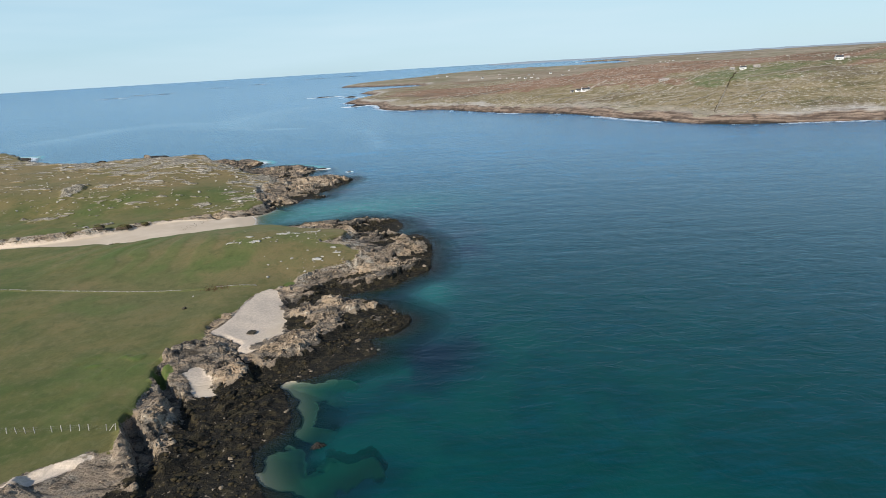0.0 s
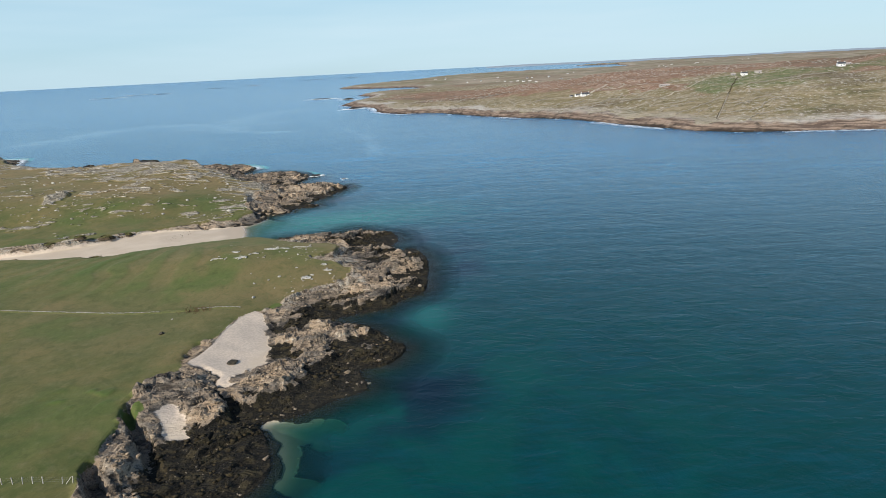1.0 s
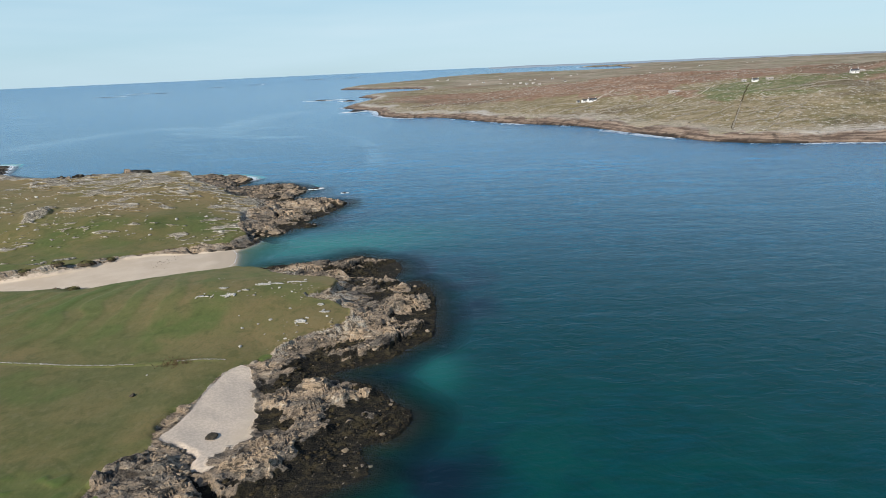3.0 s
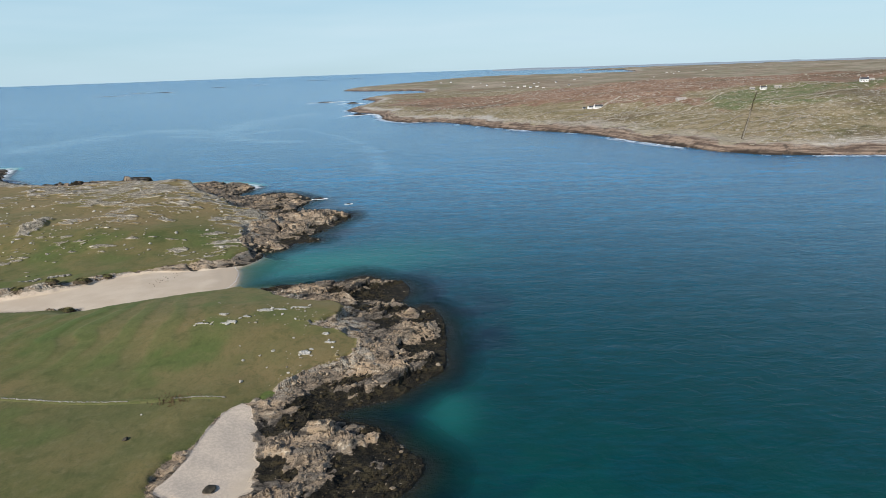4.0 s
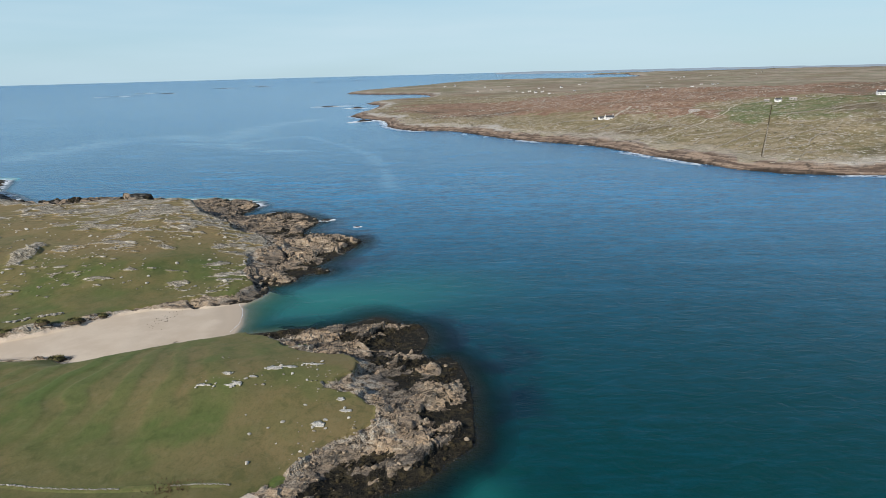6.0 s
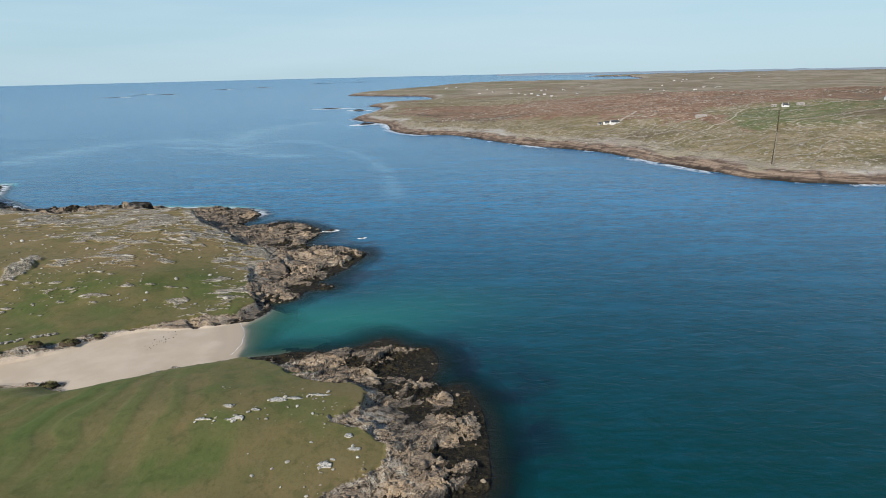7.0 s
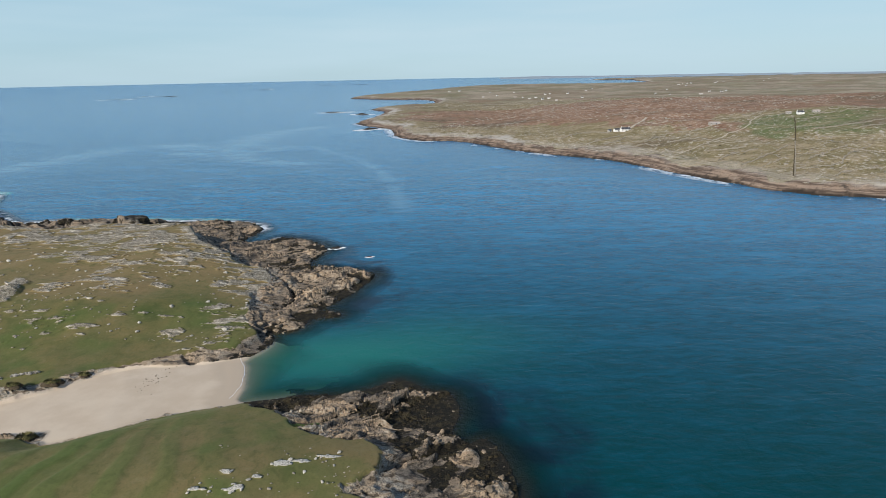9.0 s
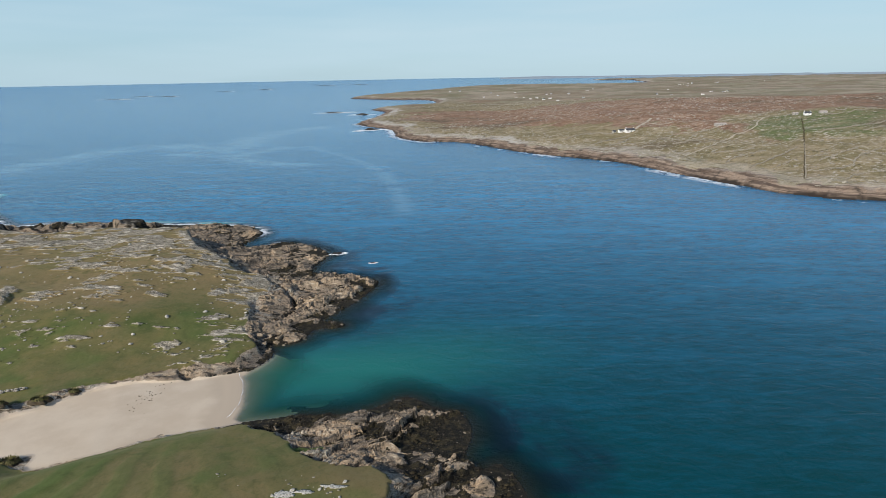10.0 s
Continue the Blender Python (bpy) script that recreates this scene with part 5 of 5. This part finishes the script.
def gable(bm, l, w, h, r, z0=-0.8):
    """A gabled block, its ridge along x."""
    p = [(-l / 2, -w / 2), (l / 2, -w / 2), (l / 2, w / 2), (-l / 2, w / 2)]
    low, high = [bm.verts.new((x, y, z0)) for x, y in p], [bm.verts.new((x, y, h)) for x, y in p]
    ridge = [bm.verts.new((-l / 2, 0, h + r)), bm.verts.new((l / 2, 0, h + r))]
    for f in ((low[0], low[1], high[1], high[0]), (low[2], low[3], high[3], high[2]), (low[1], low[2], high[2], ridge[1], high[1]),
              (low[3], low[0], high[0], ridge[0], high[3]), (high[0], high[1], ridge[1], ridge[0]), (high[2], high[3], ridge[0], ridge[1])):
        bm.faces.new(f)
    return bm


def roof_mesh(bm, l, w, h, r, over=0.3, thick=0.18):
    """Two pitched slabs that meet at the ridge."""
    for side in (-1, 1):
        eave, top = Vector((0, side * (w / 2 + over), h - over * r / (w / 2))), Vector((0, 0, h + r))
        up = Vector((0, side * r, w / 2)).normalized() * thick
        q = [Vector((x, p.y, p.z)) + e for x in (-l / 2 - over, l / 2 + over) for p in (eave, top) for e in (Vector((0, 0, 0.02)), up)]
        v = [bm.verts.new(c) for c in q]
        for f in ((0, 2, 3, 1), (4, 5, 7, 6), (0, 1, 5, 4), (2, 6, 7, 3), (1, 3, 7, 5), (0, 4, 6, 2)):
            bm.faces.new([v[i] for i in f])
    bmesh.ops.recalc_face_normals(bm, faces=bm.faces)
    return bm


def house(name, label, category, l, w, h, r, wall_mat, roof_mat, windows=3, chimneys=2, door=True):
    """A gabled house at the origin, its front towards -y."""
    thing = new(name)
    part("wall", gable(bmesh.new(), l, w, h, r), wall_mat, thing)
    roof = part("roof", roof_mesh(bmesh.new(), l, w, h, r), roof_mat, thing)
    for i in range(chimneys):
        bm = box(bmesh.new(), (-1 if i else 1) * (l / 2 - 0.55), 0, h + r + 0.35, 0.9, 0.75, 1.5, 0.04)
        box(bm, (-1 if i else 1) * (l / 2 - 0.55), 0, h + r + 1.14, 1.05, 0.9, 0.12, 0.02)
        part("chimney", bm, wall_mat, roof)
    spots = np.linspace(-l / 2, l / 2, windows + (2 if door else 1) + 1)
    spots = (spots[1:] + spots[:-1]) / 2
    for i, x in enumerate(spots):
        if door and i == len(spots) // 2:
            ob = part("door", box(bmesh.new(), x, -w / 2 - 0.02, 1.03, 1.0, 0.1, 2.06, 0.01), PAINT, thing)
            part("handle", box(bmesh.new(), x + 0.36, -w / 2 - 0.1, 1.0, 0.06, 0.06, 0.14, 0.01), WIRE, ob)
            continue
        for side in (-1, 1):
            frame_bm = bmesh.new()
            for dx, dz, lx, lz in ((-0.6, 1.6, 0.1, 1.3), (0.6, 1.6, 0.1, 1.3), (0, 0.99, 1.3, 0.1), (0, 2.2, 1.3, 0.1), (0, 1.6, 0.07, 1.2)):
                box(frame_bm, x + dx, side * (w / 2 + 0.03), dz, lx, 0.1, lz)
            ob = part("window", frame_bm, WHITE_WALL, thing)
            part("pane", box(bmesh.new(), x, side * (w / 2 + 0.012), 1.6, 1.12, 0.03, 1.14), GLASS, ob)
    return tagged(thing, label, category)


def set_house(thing, x, y, turn, size=0.9):
    wx, wy, wz, k = far_spot(x, y)
    thing.matrix_world = pose(wx, wy, wz, 0, 0, turn) @ Matrix.Scale(k * size, 4)
    return thing


set_house(house("house", "long white-rendered cottage with a dark slate roof", "house", 12, 6, 2.7, 1.9, WHITE_WALL, SLATE, 4), 196, 838, 12)
set_house(house("outbuilding", "low white outbuilding with a dark slate roof", "outbuilding", 7.5, 4.5, 2.4, 1.3, WHITE_WALL, SLATE, 2, 0), 187.5, 842.5, 18)
set_house(house("shed", "small grey stone shed beside the cottage", "shed", 4.5, 3.6, 2.1, 1.0, GREY_WALL, SLATE, 1, 0), 180, 846, 18)
set_house(house("house", "white-rendered farmhouse with a slate roof on the hill", "house", 10, 6, 3.0, 2.0, WHITE_WALL, SLATE, 3), 402, 840, -6, 0.75)
set_house(house("outbuilding", "grey stone byre beside the hill farmhouse", "outbuilding", 6, 4.2, 2.2, 1.3, GREY_WALL, PALE_ROOF, 1, 0), 389, 842, -6)
set_house(house("outbuilding", "long pale stone byre beside the hill farmhouse", "outbuilding", 9, 4.2, 2.1, 1.2, GREY_WALL, PALE_ROOF, 2, 0), 419, 838, -4)
set_house(house("house", "white gabled house on the hill behind green pasture", "house", 10, 6.5, 3.4, 2.4, WHITE_WALL, SLATE, 3), 528, 842, -14)
set_house(house("outbuilding", "pale stone outbuilding behind the gabled house", "outbuilding", 8, 4.4, 2.2, 1.3, GREY_WALL, PALE_ROOF, 1, 0), 546, 856, -10)
set_house(house("barn", "pinkish weathered barn among the heath", "barn", 13, 6, 2.2, 1.3, GREY_WALL, PALE_ROOF, 2, 0), 287, 806, 4)

village = [house("house", "small white house in the distant village", "house", 10, 6.5, 3.2, 2.2, WHITE_WALL, SLATE, 3, 2),
           house("house", "small white house in the distant village", "house", 13, 6.5, 2.8, 2.0, WHITE_WALL, PALE_ROOF, 3, 1)]
spots = [(171, 2640), (257, 2560), (244, 2187), (253, 2095), (339, 2322), (282, 2156), (416, 2316), (301, 1888), (398, 2003), (13, 2990), (57, 2960),
         (854, 2589), (1379, 3731), (804, 2132), (684, 2073), (882, 2256), (174, 2350), (123, 2327), (283, 2022), (1168, 3337), (2247, 4600), (1891, 3945),
         (676, 2182), (905, 2310), (930, 2275), (960, 2330), (1250, 3500), (1310, 3600), (1450, 3560), (1500, 3700), (360, 2350), (225, 2240), (1120, 3100), (1600, 3900), (1720, 4100), (520, 2500), (600, 2750), (318, 2120), (1010, 2420)]
for i, (x, y) in enumerate(spots):
    thing = village[i] if i < 2 else copy_thing(village[i % 2], Matrix())
    tagged(set_house(thing, x, y, random.uniform(-40, 40), random.uniform(0.45, 0.8)), group="village houses")

WALLS = [[(303, 666), (276, 615), (246, 559)], [(228, 679), (262, 673)], [(229, 612), (251, 624), (290, 654)], [(242, 599), (264, 613)],
         [(256, 575), (272, 573), (295, 583)], [(314, 674), (341, 667)], [(175, 776), (204, 772), (230, 793)], [(213, 743), (244, 747)], [(293, 579), (311, 602), (345, 626)]]
WALLS += [[(406, 821), (472, 842), (501, 839)], [(369, 688), (410, 704)], [(142, 791), (167, 804), (185, 814)], [(223, 641), (242, 653), (265, 658)],
          [(272, 551), (292, 563), (314, 563)], [(60, 1019), (106, 1049)], [(324, 623), (344, 604)], [(280, 602), (328, 630)], [(244, 799), (281, 796)], [(160, 745), (190, 750), (205, 740)],
          [(120, 830), (150, 850), (178, 838)], [(340, 700), (420, 730), (480, 770)],
          [(280.7, 621.7), (298.6, 615.8), (287.3, 598.9)], [(429, 843), (447, 849), (494, 859)], [(195, 763), (218, 787), (227, 763)], [(158, 778), (174, 784), (188, 807)], [(322, 673), (338, 668), (346, 663)]]
for pts in WALLS:
    dry_wall("pale grey dry-stone field wall on the far pasture", pts, 0.62, 0.62, 1.0, FIELD_STONE, 0, far_z, 0.12)
dry_wall("dark overgrown stone wall running down to the shore", [(382, 815), (345, 745), (303, 666), (246, 561)], 0.45, 0.45, 0.9, DARK_STONE, 0, far_z)


def track(name, label, pts, width):
    x, y, a = wall_line(pts, 3.0)
    rows = np.linspace(-1, 1, 5)
    bx, by = x[:, None] - np.sin(a)[:, None] * rows * width / 2, y[:, None] + np.cos(a)[:, None] * rows * width / 2
    wx, wy, wz, _ = far_place(bx.ravel(), by.ravel())
    ob = sheet(name, wx.reshape(bx.shape), wy.reshape(bx.shape), wz.reshape(bx.shape) + 0.45, None, False, (), TRACK)
    return tagged(ob, label, "track", kind="structure")


track("road_1", "pale gravel track climbing across the far pasture", [(200, 683), (234, 709), (276, 747), (310, 772), (330, 810), (357, 843), (388, 834)], 1.7)
track("road_2", "pale gravel drive to the white cottage", [(202, 842), (220, 867), (242, 904)], 3.2)
track("road_3", "pale gravel road over the heath", [(220, 867), (262, 850), (330, 838)], 2.2)


# ---- rocks in the sea ----
def sea_spot(x, y):
    d, a = math.hypot(x, y), math.atan2(x, y)
    lo, hi = 1.0, 4880.0
    for _ in range(50):
        mid = (lo + hi) / 2
        lo, hi = (mid, hi) if float(flat_range(np.array(mid), np.array(a))) < d else (lo, mid)
    return lo * math.sin(a), lo * math.cos(a), float(lift(np.array(lo), np.array(a))), lo / d


def skerry(label, x, y, long, wide, tall, turn, surf, seed):
    """A low rock awash, with a ragged collar of surf where the swell breaks."""
    wx, wy, wz, k = sea_spot(x, y)
    thing = new("skerry")
    thing.matrix_world = pose(wx, wy, wz, 0, 0, turn) @ Matrix.Scale(k, 4)
    u, v = np.meshgrid(np.linspace(0, 2 * math.pi, 56, endpoint=False), np.linspace(0.02, 1, 12))
    r = v * (1 + 0.45 * fbm(np.cos(u) * 2, np.sin(u) * 2, 1.0, 3, seed))
    px, py = r * np.cos(u) * long / 2, r * np.sin(u) * wide / 2
    pz = tall * ((1 - v ** 1.6) * (0.35 + 0.9 * ridged(px + seed * 50, py, max(wide * 0.6, 1.5), 3, seed)) - 0.12)
    ob = sheet("rock", px, py, pz, None, True, (), SKERRY_ROCK, np.ones_like(px, bool))
    ob.parent = thing
    if surf:
        v2 = 0.8 + 0.2 * v
        ring = (1.0 + surf * (v - 0.25) * (0.55 + 0.9 * vnoise(u * 2.2, u * 0 + seed, seed)))
        qx, qy = r / v * ring * np.cos(u) * long / 2, r / v * ring * np.sin(u) * wide / 2
        ob = sheet("surf", qx, qy, 0.05 + 0.35 * np.sin(v * 3.14) * vnoise(qx / 3, qy / 3, seed), None, True, (), FOAM)
        ob.parent = thing
        tagged(ob, "ragged ring of white surf")
    return tagged(thing, label, "rock", "skerries")


skerry("low black rock awash in white surf", -1557, 3090, 80, 20, 1.6, 8, 1.5, 2)
skerry("long dark islet far out at sea", -1455, 3470, 90, 26, 3.2, -4, 0.5, 3)
skerry("low black rock awash in white surf", -1640, 3560, 90, 24, 1.6, 4, 1.4, 4)
skerry("long dark islet far out at sea", -1515, 4500, 100, 34, 2, 0, 0.6, 5)
skerry("long dark islet far out at sea", -1399, 5050, 100, 40, 2, 0, 0.6, 6)
skerry("long dark islet far out at sea", -1290, 6900, 190, 60, 2.2, 0, 0.3, 7)
skerry("long dark islet far out at sea", -950, 7200, 190, 60, 2.2, 0, 0.3, 8)
skerry("low black rock off the headland in white surf", -291, 1668, 46, 12, 3, 4, 1.6, 9)
skerry("low black rock off the headland in white surf", -205, 1560, 36, 14, 4, -10, 1.2, 10)
skerry("low black rock off the headland in white surf", -142, 1150, 30, 14, 4, 20, 1.4, 11)
skerry("small weedy rock just breaking the shallow water", -23.2, 91.3, 2.4, 1.3, 0.9, 20, 0, 12)
skerry("small weedy rock just breaking the shallow water", -62.5, 311.5, 5.5, 1.8, 0.9, 10, 0, 13)


# the last reach of a wave on the strand
def lap_line(pts, width):
    x, y, a = wall_line(pts, 0.5)
    rows = np.linspace(-1, 1, 5)
    ragged = width * (0.45 + 0.9 * vnoise(np.arange(len(x)) * 0.45, np.arange(len(x)) * 0.0, 5))[:, None]
    wob = 0.5 * (vnoise(np.arange(len(x)) * 0.2, np.arange(len(x)) * 0.0 + 4, 6) - 0.5)[:, None]
    bx, by = x[:, None] - np.sin(a)[:, None] * (rows * ragged / 2 + wob), y[:, None] + np.cos(a)[:, None] * (rows * ragged / 2 + wob)
    z = np.maximum(near_z(bx.ravel(), by.ravel()).reshape(bx.shape), 0.0) + 0.012
    return tagged(sheet("foam_line", bx, by, z, None, False, (), FOAM), "thin curved line of white foam at the strand's edge", "foam", kind="structure")


lap_line(rounded([(-86.0, 274.6), (-84.2, 271.6), (-82.6, 269.0), (-81.0, 262.9), (-80.0, 255.5), (-80.8, 248.6)], 6, False), 0.14)
skerry("small rock awash off the outer head in white surf", -56.9, 388.6, 3.0, 1.6, 0.8, 10, 0.35, 21)
skerry("small rock awash off the outer head in white surf", -77.0, 405.5, 7.0, 3.0, 1.3, 15, 0.2, 22)
